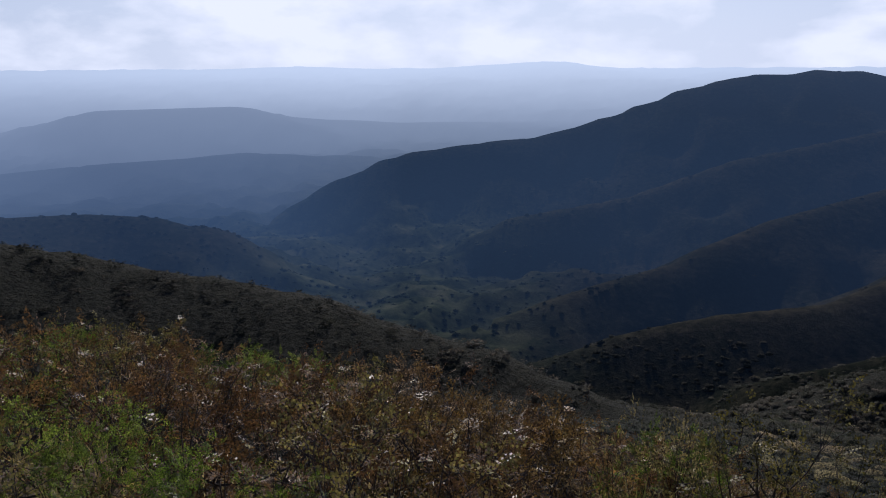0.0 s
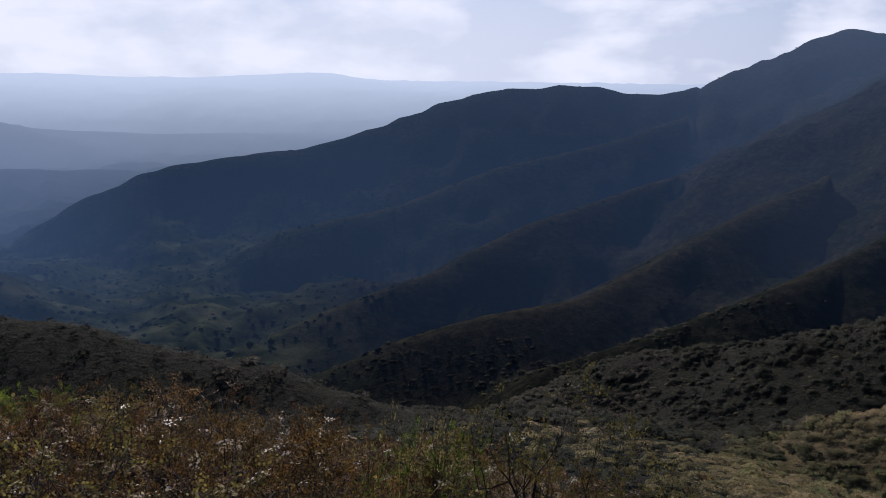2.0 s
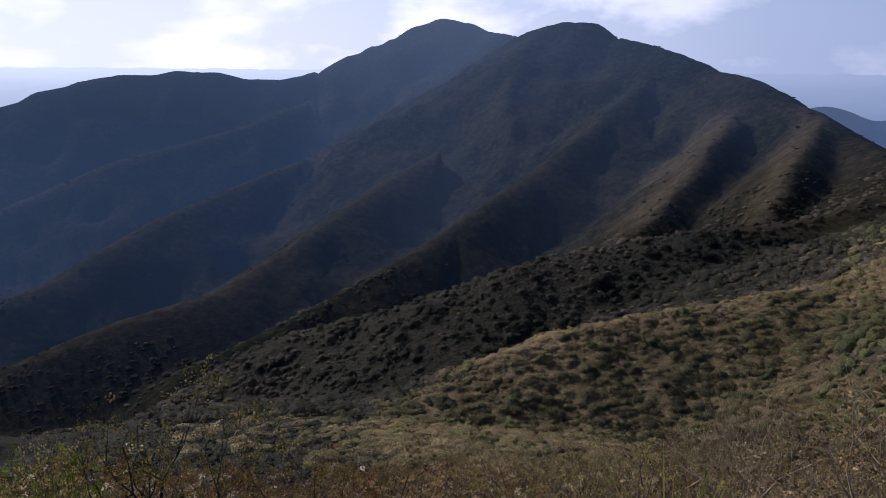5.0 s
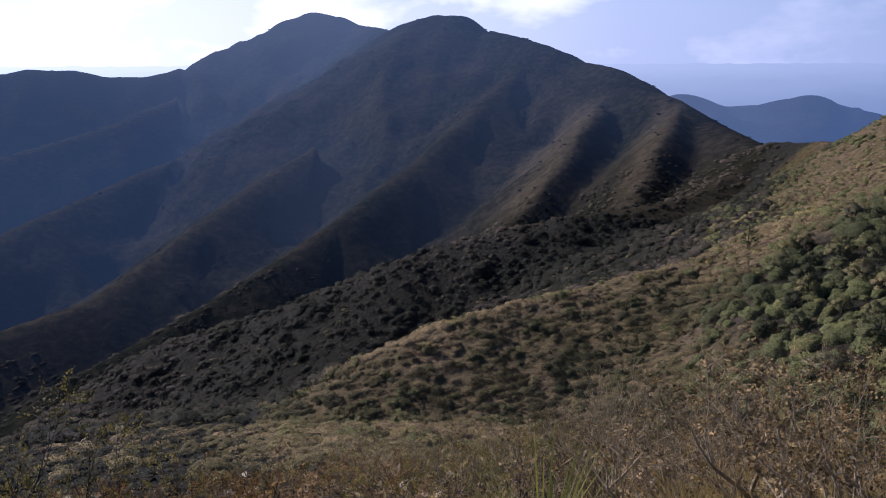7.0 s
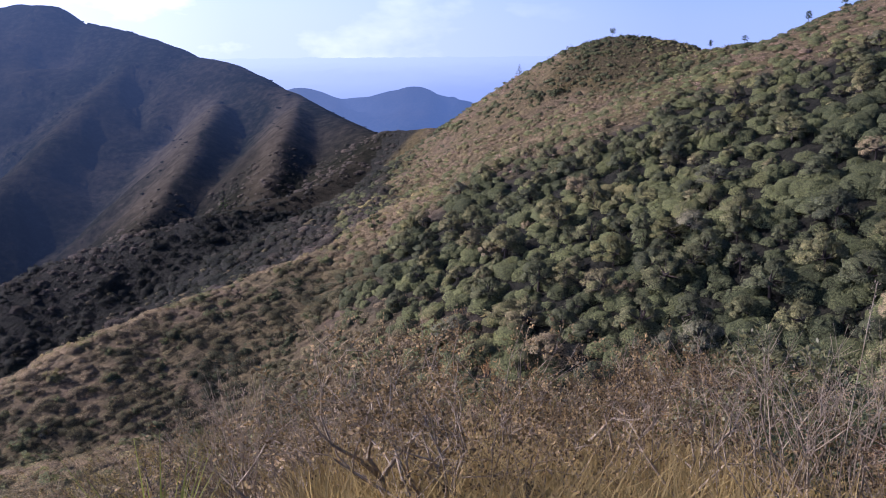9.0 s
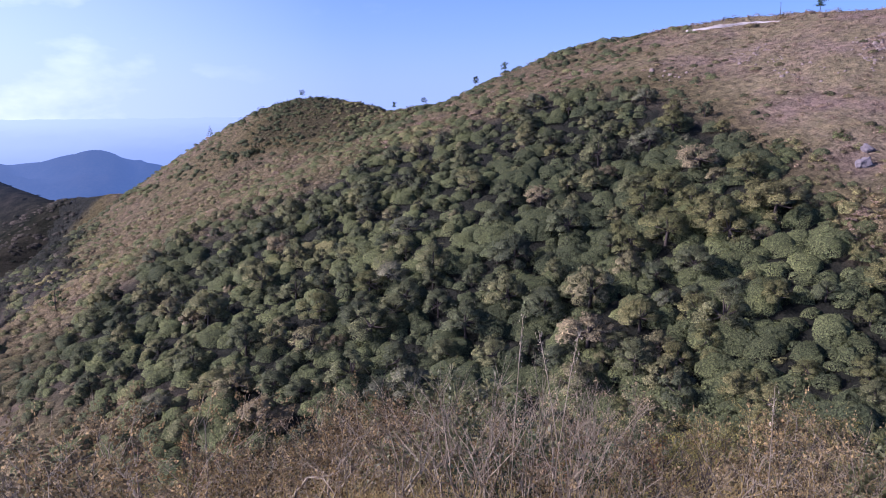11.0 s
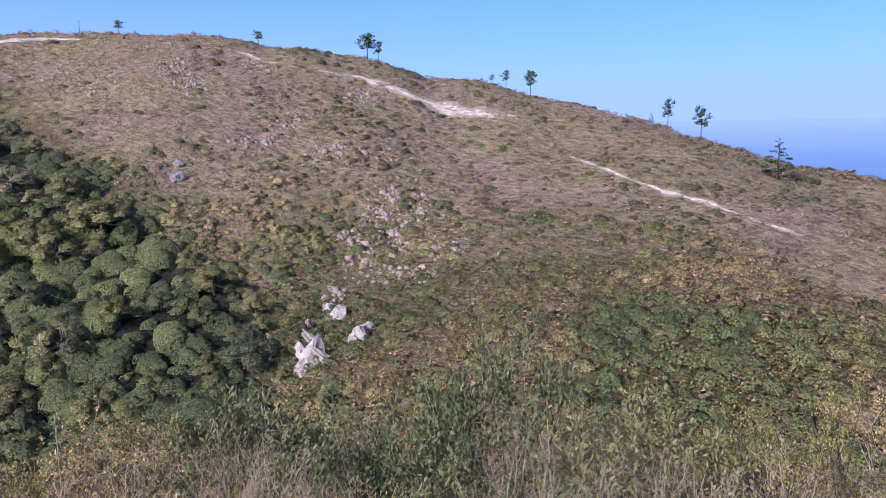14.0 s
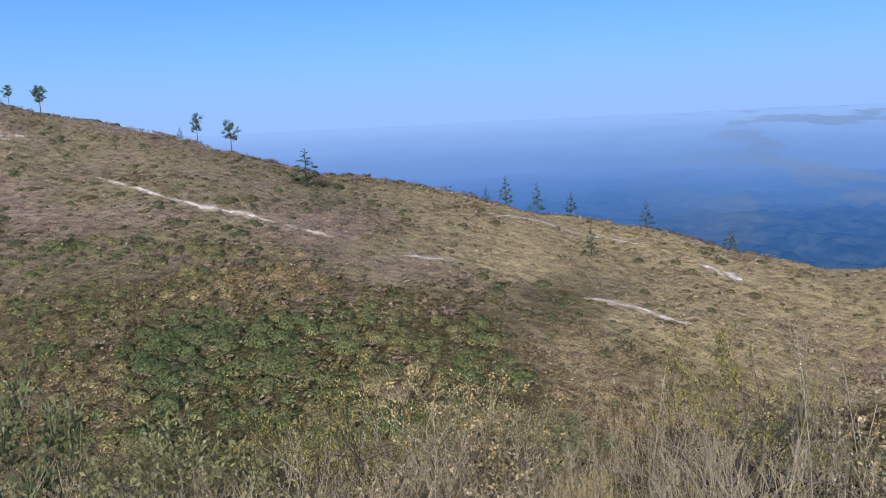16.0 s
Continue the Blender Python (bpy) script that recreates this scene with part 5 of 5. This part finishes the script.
# ---- trees in the hollow ----
def tree_meshes(seed, lobes, wide, flat):
    """Trunk with limbs, and a crown of many leaf sprays on several lobes; about one unit high."""
    r = np.random.default_rng(seed)
    rows, centres = [], []
    trunk_top = np.array([r.uniform(-0.05, 0.05), r.uniform(-0.05, 0.05), 0.36])
    rows.append([0, 0, -0.12, *(trunk_top * 0.5), 0.040, 0.034])
    rows.append([*(trunk_top * 0.5), *trunk_top, 0.034, 0.028])
    verts, faces, ways, base = [], [], [], 0
    for k in range(lobes):
        # lobes lie on a dome, the first on its top, the last low round its foot
        a, up = 2.4 * k + r.uniform(-0.35, 0.35), 1.0 - 1.5 * (k + (r.uniform(-0.3, 0.3) if k else 0.0)) / lobes
        out = wide * math.sqrt(max(0.0, 1.0 - up * up)) * r.uniform(0.85, 1.1)
        c = np.array([math.cos(a) * out, math.sin(a) * out, 0.34 + (0.44 - 0.14 * flat) * up + r.uniform(-0.05, 0.05)])
        rows.append([*trunk_top, *((trunk_top + c) * 0.5 + [0, 0, -0.03]), 0.024, 0.015])
        rows.append([*((trunk_top + c) * 0.5 + [0, 0, -0.03]), *c, 0.015, 0.006])
        v, f, w = clump(r, 32, 0.44, 6, 1.45)
        q = r.uniform(0.15, 0.27)
        verts.append(v * [q, q, q * r.uniform(0.8, 1.0)] + c)
        faces.append(f + base)
        ways.append(unit(w * 0.6 + unit(c - [0, 0, 0.2]) * 0.55))
        base += len(v)
    tv, tf = tubes(rows, 4)
    return mesh_from("trunk", tv, tf, BARK, True), np.vstack(verts), np.vstack(faces), np.vstack(ways)


def tree_stock(name, label, group, seeds, lobes, wide, flat, material, category="tree"):
    stock = []
    for seed in seeds:
        trunk, v, f, w = tree_meshes(seed, lobes, wide, flat)
        crown = mesh_from("crown", v, f, material)
        outward_attribute(crown, w)
        ob = thing(name, label, category, group)
        part("trunk", trunk, ob)
        part("crown", crown, ob)
        stock.append([ob, False])
    return stock


TAN_CROWN = leaf_material("dry tan leaves", [(0.0, (0.15, 0.122, 0.072)), (0.5, (0.215, 0.175, 0.098)), (1.0, (0.285, 0.235, 0.135))], 0.2, 0.2, False, 42.0, 0.53, 0.1, True)
GREY_CROWN = leaf_material("grey-green leaves", [(0.0, (0.105, 0.11, 0.07)), (0.5, (0.15, 0.152, 0.092)), (1.0, (0.21, 0.20, 0.125))], 0.2, 0.2, False, 42.0, 0.53, 0.1, True)
dark_trees = tree_stock("tree", "round-crowned dark green tree in the wooded hollow", "trees in the hollow", (301, 302, 303, 304, 305), 11, 0.36, 0.3, FOREST)
tan_trees = tree_stock("dry_tree", "flat-crowned tree with tan dry foliage", "dry trees in the hollow", (311, 312), 11, 0.42, 0.9, TAN_CROWN)
OLIVE_CROWN = leaf_material("olive-green leaves", [(0.0, (0.105, 0.112, 0.046)), (0.5, (0.155, 0.15, 0.06)), (1.0, (0.205, 0.19, 0.08))], 0.2, 0.25, False, 42.0, 0.53, 0.1, True)
olive_trees = tree_stock("olive_green_tree", "round-crowned olive-green tree in the wooded hollow", "olive-green trees in the hollow", (331, 332), 11, 0.36, 0.3, OLIVE_CROWN)
grey_trees = tree_stock("grey_tree", "grey-green tree with an open crown", "grey trees in the hollow", (321, 322), 10, 0.38, 0.6, GREY_CROWN)

r3 = np.random.default_rng(41)
x, y = scatter(r3, 1500, (70, 129), (48, 300), 1.3)
woods_here = cover_at(x, y)[0]
spots = []
for px, py, w in zip(x, y, woods_here):
    if len(spots) >= 460:
        break
    d = math.hypot(px, py)
    if r3.uniform(0, 1) > w or any((px - qx) ** 2 + (py - qy) ** 2 < (1.9 + 0.007 * d) ** 2 for qx, qy in spots):
        continue
    spots.append((px, py))
    pz = float(surface(np.array([px]), np.array([py]))[0])
    chance = r3.uniform(0, 1)
    # yellower crowns on the sunny side: olive leaves made lighter to read as sunlit
    olive_share = min(0.75, max(0.06, (math.degrees(math.atan2(px, py)) - 104) / 18))
    stock = tan_trees[r3.integers(0, 2)] if chance < 0.035 and d < 150 else grey_trees[r3.integers(0, 2)] if chance < 0.075 else olive_trees[r3.integers(0, 2)] if r3.uniform(0, 1) < olive_share else dark_trees[r3.integers(0, 5)]
    height = 2.4 * 2.5 ** (r3.uniform(0, 1) ** 1.2) * min(1.0, max(0.7, d / 90.0)) * (0.6 + 0.4 * min(1.0, w * 1.2)) * (1.0 if d < 110 else max(0.74, 1.0 - (d - 110) / 260))
    plant(stock, Vector((px, py, pz)), height, height * r3.uniform(0.95, 1.3), r3.uniform(0, 360))


# ---- pines along the skyline ----
def pine_meshes(seed, conical, lobes):
    r = np.random.default_rng(seed)
    rows = []
    lean = np.array([r.uniform(-0.04, 0.04), r.uniform(-0.04, 0.04), 1.0])
    for k in range(4):
        rows.append([*(lean * (k * 0.25 - 0.04)), *(lean * (k * 0.25 + 0.21)), 0.022 - 0.005 * k, 0.017 - 0.005 * k])
    verts, faces, ways, base = [], [], [], 0
    for k in range(lobes):
        h = (0.12 + 0.86 * (k + 0.5) / lobes) if conical else 0.42 + 0.56 * ((k + r.uniform(0, 1)) / lobes)
        a = k * 2.4 + r.uniform(-0.4, 0.4)
        out = (0.26 * (1.05 - h)) if conical else r.uniform(0.04, 0.24) * (1.25 - abs(h - 0.7))
        c = np.array([math.cos(a) * out, math.sin(a) * out, h])
        rows.append([*(lean * (h - 0.05)), *c, 0.007, 0.003])
        v, f, w = clump(r, 20, 0.50, 3)
        q = (0.16 * (1.15 - h)) if conical else r.uniform(0.10, 0.17)
        verts.append(v * [q, q, q * (0.6 if conical else 0.8)] + c)
        ways.append(w)
        faces.append(f + base)
        base += len(v)
    tv, tf = tubes(rows, 5)
    crown = mesh_from("crown", np.vstack(verts), np.vstack(faces), PINE)
    outward_attribute(crown, np.vstack(ways))
    return mesh_from("trunk", tv, tf, BARK, True), crown


pine_stock = []
for seed, conical, lobes, name, label in ((401, False, 19, "pine_tree", "windswept pine with an open crown on the skyline"), (402, False, 18, "pine_tree", "windswept pine with an open crown on the skyline"),
                                          (403, False, 24, "pine_tree", "windswept pine with an open crown on the skyline"), (404, True, 18, "young_pine", "young conical pine on the open slope"), (405, True, 16, "young_pine", "young conical pine on the open slope")):
    trunk, crown = pine_meshes(seed, conical, lobes)
    ob = thing(name, label, "tree", "pines on the ridge")
    part("trunk", trunk, ob)
    part("crown", crown, ob)
    pine_stock.append([ob, False])


def skyline(bearing):
    """The highest place of the near slopes in that direction."""
    d = np.arange(30.0, 425.0, 0.5)
    x, y = d * math.sin(radians(bearing)), d * math.cos(radians(bearing))
    z = surface(x, y)
    k = int(np.argmax((z - EYE) / d))
    return Vector((x[k], y[k], z[k]))


def pine(k, bearing, size, width=1.0, elevation=None):
    place = skyline(bearing) if elevation is None else on_slope(bearing, elevation)
    plant(pine_stock[k], place, size * 1.2, size * 1.25 * width, bearing * 37 % 360)


pine(2, 136.5, 5.0, 1.25)
pine(1, 137.25, 4.0, 0.9)
pine(0, 129.1, 2.8, 1.3)
pine(1, 120.2, 2.6, 1.5)
pine(1, 146.2, 3.3, 0.9)
pine(2, 147.9, 4.6, 0.9)
pine(0, 145.2, 1.8, 1.0)
pine(3, 156.2, 2.4, 0.9)
pine(1, 157.3, 5.3, 0.7)
pine(0, 159.5, 5.6, 0.8)
pine(3, 164.4, 5.4, 1.5, -4.0)
pine(3, 178.6, 5.0, 0.9)
pine(4, 180.8, 5.6, 0.8)
pine(3, 183.2, 4.2, 0.9)
pine(4, 177.2, 2.4, 1.0)
pine(4, 188.4, 4.6, 0.9)
pine(3, 194.0, 4.0, 0.9)
pine(4, 184.6, 4.5, 0.8, -10.0)
pine(4, 79.4, 4.0, 0.9)
pine(0, 85.7, 2.6, 1.2)
pine(1, 92.1, 2.6, 0.9)
pine(0, 94.2, 2.2, 1.2)
pine(2, 97.9, 2.5, 0.9)
pine(1, 99.9, 2.9, 1.0)
pine(3, 68.9, 6.2, 0.8, -12.4)
pine(4, 58.3, 8.0, 0.8, -10.4)


# ---- rocks and bare tracks on the hill ----
def boulder_mesh(seed, cuts=20, rough=1.0):
    """A broken block: a ball cut by many planes, then roughened."""
    bm = bmesh.new()
    bmesh.ops.create_icosphere(bm, subdivisions=4, radius=1.0)
    r = random.Random(seed)
    planes = [(Vector((r.uniform(-1, 1), r.uniform(-1, 1), r.uniform(-0.7, 1))).normalized(), r.uniform(0.35, 0.8)) for _ in range(cuts)]
    for v in bm.verts:
        for way, cut in planes:
            over = v.co.dot(way) - cut
            if over > 0:
                v.co -= way * over
        v.co += Vector((1, 1, 1)) * 0.16 * rough * noise.noise(v.co * 2.2 + Vector((seed, 0, 0))) + v.co.normalized() * 0.09 * rough * noise.noise(v.co * 6.0 + Vector((0, seed, 0)))
    me = bpy.data.meshes.new("boulder")
    bm.to_mesh(me)
    bm.free()
    me.materials.append(ROCK)
    return me


BOULDERS = [boulder_mesh(500 + k) for k in range(5)]
JAGGED = [boulder_mesh(520 + k, 30, 1.5) for k in range(3)]


def boulder(k, bearing, elevation, wide, high, label="pale weathered rock outcrop on the brown hillside", turn=0.0, back=22.0, stone=None):
    """A rock set into the slope, its face towards the hollow, leaning back."""
    place = on_slope(bearing, elevation)
    ob = tagged(new("rock_outcrop", stone or BOULDERS[k]), label, "rock", "pale rocks on the hill")
    ob.matrix_world = pose(place.x, place.y, place.z + high * 0.2, 0, 0, -bearing) @ pose(0, 0, 0, -back, turn, k * 40) @ Matrix.Diagonal((wide, wide * 0.75, high, 1))


TALL = "tall pale rock face at the foot of the stony slope"
rock_dice = random.Random(77)
for k, (b, e, wide, high) in enumerate([(131.85, -17.0, 1.8, 3.3), (131.4, -16.7, 1.2, 2.8), (131.75, -15.4, 1.0, 2.5), (132.5, -16.8, 1.3, 2.2), (131.75, -14.4, 0.7, 1.9), (131.1, -17.4, 0.8, 1.1),
                                        (132.4, -15.8, 0.8, 1.3)]):
    boulder(k % 5, b, e, wide, high, TALL, rock_dice.uniform(-10, 10), rock_dice.uniform(28, 46), JAGGED[k % 3])
boulder(4, 130.9, -17.2, 0.7, 0.8)
boulder(2, 135.4, -15.2, 1.7, 1.8, turn=14)
boulder(4, 136.0, -14.7, 1.2, 1.3, turn=-20)
boulder(0, 134.9, -15.4, 0.7, 0.8)
boulder(1, 133.9, -13.7, 1.4, 1.3, turn=25)
boulder(3, 133.2, -13.2, 0.9, 1.1)
boulder(2, 134.3, -13.3, 0.6, 0.7)
boulder(4, 132.9, -12.3, 0.6, 0.8)
boulder(1, 133.5, -12.7, 0.5, 0.5)
GREY_BLOCK = boulder_mesh(507)
GREY_BLOCK.materials[0] = SLAB
boulder(0, 123.2, -3.6, 1.4, 1.7, "grey rock slab standing out of the heath", 10, 50, GREY_BLOCK)
boulder(4, 123.5, -2.6, 1.1, 1.2, "grey rock slab standing out of the heath", -10, 50, GREY_BLOCK)
boulder(1, 140.0, -10.4, 0.8, 0.5)
boulder(2, 137.2, -9.0, 0.8, 0.6)
boulder(3, 139.0, -7.2, 0.7, 0.5)
boulder(0, 141.5, -8.8, 0.7, 0.5)
boulder(4, 136.0, -7.4, 0.6, 0.5)


def stones(name, label, count, patches, size, seed):
    """Loose stones in patches: bearing, elevation, half width, half height, share."""
    r = np.random.default_rng(seed)
    verts, faces, base = [], [], 0
    block = np.array([[-1, -1, -1], [1, -1, -1], [1, 1, -1], [-1, 1, -1], [-0.7, -0.7, 1], [0.7, -0.7, 1], [0.7, 0.7, 1], [-0.7, 0.7, 1]], float)
    sides = np.array([[0, 1, 5, 4], [1, 2, 6, 5], [2, 3, 7, 6], [3, 0, 4, 7], [4, 5, 6, 7]])
    dice = r.choice(len(patches), count, p=np.array([p[4] for p in patches]) / sum(p[4] for p in patches))
    for k in dice:
        pb, pe, wide, high, _ = patches[k]
        a, q = r.uniform(0, 2 * math.pi), math.sqrt(r.uniform(0, 1)) * r.uniform(0.75, 1.1)
        b, e = pb + wide * q * math.cos(a), pe + high * q * math.sin(a)
        place = on_slope(float(b), float(e))
        q = r.uniform(*size) * (1.0 if r.uniform() < 0.8 else 1.8)
        a = r.uniform(0, 6.28)
        v = (block + r.uniform(-0.35, 0.35, block.shape)) * [q, q * r.uniform(0.6, 1.0), q * r.uniform(0.35, 0.8)]
        v = np.stack([v[:, 0] * math.cos(a) - v[:, 1] * math.sin(a), v[:, 0] * math.sin(a) + v[:, 1] * math.cos(a), v[:, 2]], 1)
        verts.append(v + [place.x, place.y, place.z + q * 0.2])
        faces.append(sides + base)
        base += 8
    tagged(new(name, mesh_from(name, np.vstack(verts), np.vstack(faces), SCREE)), label, "stones", kind="stuff")


stones("scree", "pale broken stones strewn over the brown slope", 520, [(138.6, -5.6, 2.6, 1.6, 3), (137.0, -7.8, 3.2, 1.8, 4), (140.5, -8.0, 3.4, 2.0, 4), (136.2, -10.2, 2.4, 1.6, 2), (139.5, -11.0, 1.8, 1.0, 1), (133.6, -12.8, 0.9, 1.6, 1)], (0.10, 0.30), 61)
stones("upper_stones", "scattered pale stones high on the hill", 330, [(123.4, 3.9, 1.4, 0.7, 2), (124.8, 2.8, 2.0, 0.8, 3), (130.9, 0.6, 1.6, 0.8, 2), (128.2, -1.0, 1.6, 0.6, 1), (134.0, -2.1, 2.6, 0.7, 3), (129.0, 4.0, 1.4, 0.6, 1), (135.5, 1.9, 1.2, 0.5, 1), (137.5, -2.6, 2.0, 0.9, 1)], (0.12, 0.34), 62)
stones("summit_stones", "scattered pale stones below the summit", 80, [(116.5, 3.6, 2.2, 0.7, 2), (119.5, 2.4, 2.5, 0.8, 1), (111.0, 2.6, 2.0, 0.6, 1)], (0.12, 0.28), 63)
stones("shoulder_stones", "small pale stones between grass tufts", 150, [(158, -5.0, 8, 1.5, 2), (172, -9.6, 6, 0.8, 1), (181, -8.5, 6, 1.2, 1), (192, -12.0, 6, 1.6, 1)], (0.06, 0.16), 64)


def trail(points, spine, width, label="bare white gravel track worn into the hillside", steps=14):
    """A track over the slope, with ragged edges."""
    line = []
    for p, q in zip(spine, spine[1:]):
        line += [p.lerp(q, k / steps) for k in range(steps)]
    line.append(spine[-1])
    r = random.Random(int(points[0][0] * 10))
    verts, faces = [], []
    across = 7
    for i, p in enumerate(line):
        way = (line[min(i + 1, len(line) - 1)] - line[max(i - 1, 0)]).normalized()
        side = Vector((-way.y, way.x, 0)).normalized()
        taper = min(1.0, 0.25 + 3.0 * min(i, len(line) - 1 - i) / len(line))
        half = width * 0.75 * taper * max(0.25, 0.8 + 0.6 * noise.noise(Vector((i * 0.23, points[0][0], 0.0))) + 0.3 * noise.noise(Vector((i * 0.7, points[0][0], 5.0))))
        for k in range(across):
            u = (k / (across - 1) * 2 - 1) * (half + (r.uniform(-0.4, 0.25) * width if k in (0, across - 1) else 0))
            c = p + side * u + side * 0.5 * width * noise.noise(Vector((i * 0.11, 7.0, points[0][0])))
            z = float(surface(np.array([c.x]), np.array([c.y]))[0])
            verts.append((c.x, c.y, z + (0.02 if k in (0, across - 1) else 0.07 + 0.05 * r.uniform(-1, 1) + 0.22 * noise.noise(Vector((c.x * 0.35, c.y * 0.35, 3.0))))))
    for i in range(len(line) - 1):
        for k in range(across - 1):
            a = i * across + k
            faces.append((a, a + 1, a + across + 1, a + across))
    me = mesh_from("path", verts, faces, TRACK)
    attribute(me, "worn", np.tile(1.0 - np.abs(np.linspace(-1, 1, across)) ** 1.5, len(line)))
    tagged(new("path", me), label, "path", kind="structure")


for (points, _), (spine, width) in zip(TRACKS, SPINES):
    trail(points, spine, width)


def terrace(points, height, depth):
    """A low pale earth bank with a bare level on top."""
    line = []
    for (b0, e0), (b1, e1) in zip(points, points[1:]):
        line += [on_slope(b0 + (b1 - b0) * k / 8, e0 + (e1 - e0) * k / 8) for k in range(8)]
    verts, faces = [], []
    for i, p in enumerate(line):
        out = Vector((p.x, p.y, 0)).normalized()
        high = height * (0.75 + 0.5 * noise.noise(Vector((i * 0.4, 2.0, 9.0)))) * min(1.0, 0.35 + (len(line) - 1 - i) * 0.12)
        for back, up in ((-0.15, -0.4), (0.1, high * 0.55), (0.35, high), (depth, high * 0.9 + 0.1), (depth + 0.5, -0.3)):
            q = p + out * back
            verts.append((q.x, q.y, p.z + up + 0.06 * noise.noise(Vector((q.x, q.y, up * 3)))))
    for i in range(len(line) - 1):
        for k in range(4):
            a = i * 5 + k
            faces.append((a, a + 5, a + 6, a + 1))
    tagged(new("terrace", mesh_from("terrace", verts, faces, TRAIL)), "low pale earth bank along the bare summit", "bank", kind="structure")


terrace([(112.1, 5.2), (113.5, 5.32), (115.5, 5.5), (118.2, 5.65)], 0.75, 2.5)


def post(bearing, height):
    """A thin pole with a short crossbar."""
    place = skyline(bearing)
    ob = tagged(new("pole"), "thin dark pole standing on the summit", "pole")
    ob.location = place
    v, f = tubes([[0, 0, -0.3, 0, 0, height, 0.07, 0.05]], 8)
    part("shaft", mesh_from("shaft", v, f, BARK, True), ob)
    v, f = tubes([[-0.35, 0, height * 0.93, 0.35, 0, height * 0.93, 0.035, 0.035]], 6)
    part("crossbar", mesh_from("crossbar", v, f, BARK, True), ob)


post(117.9, 3.0)
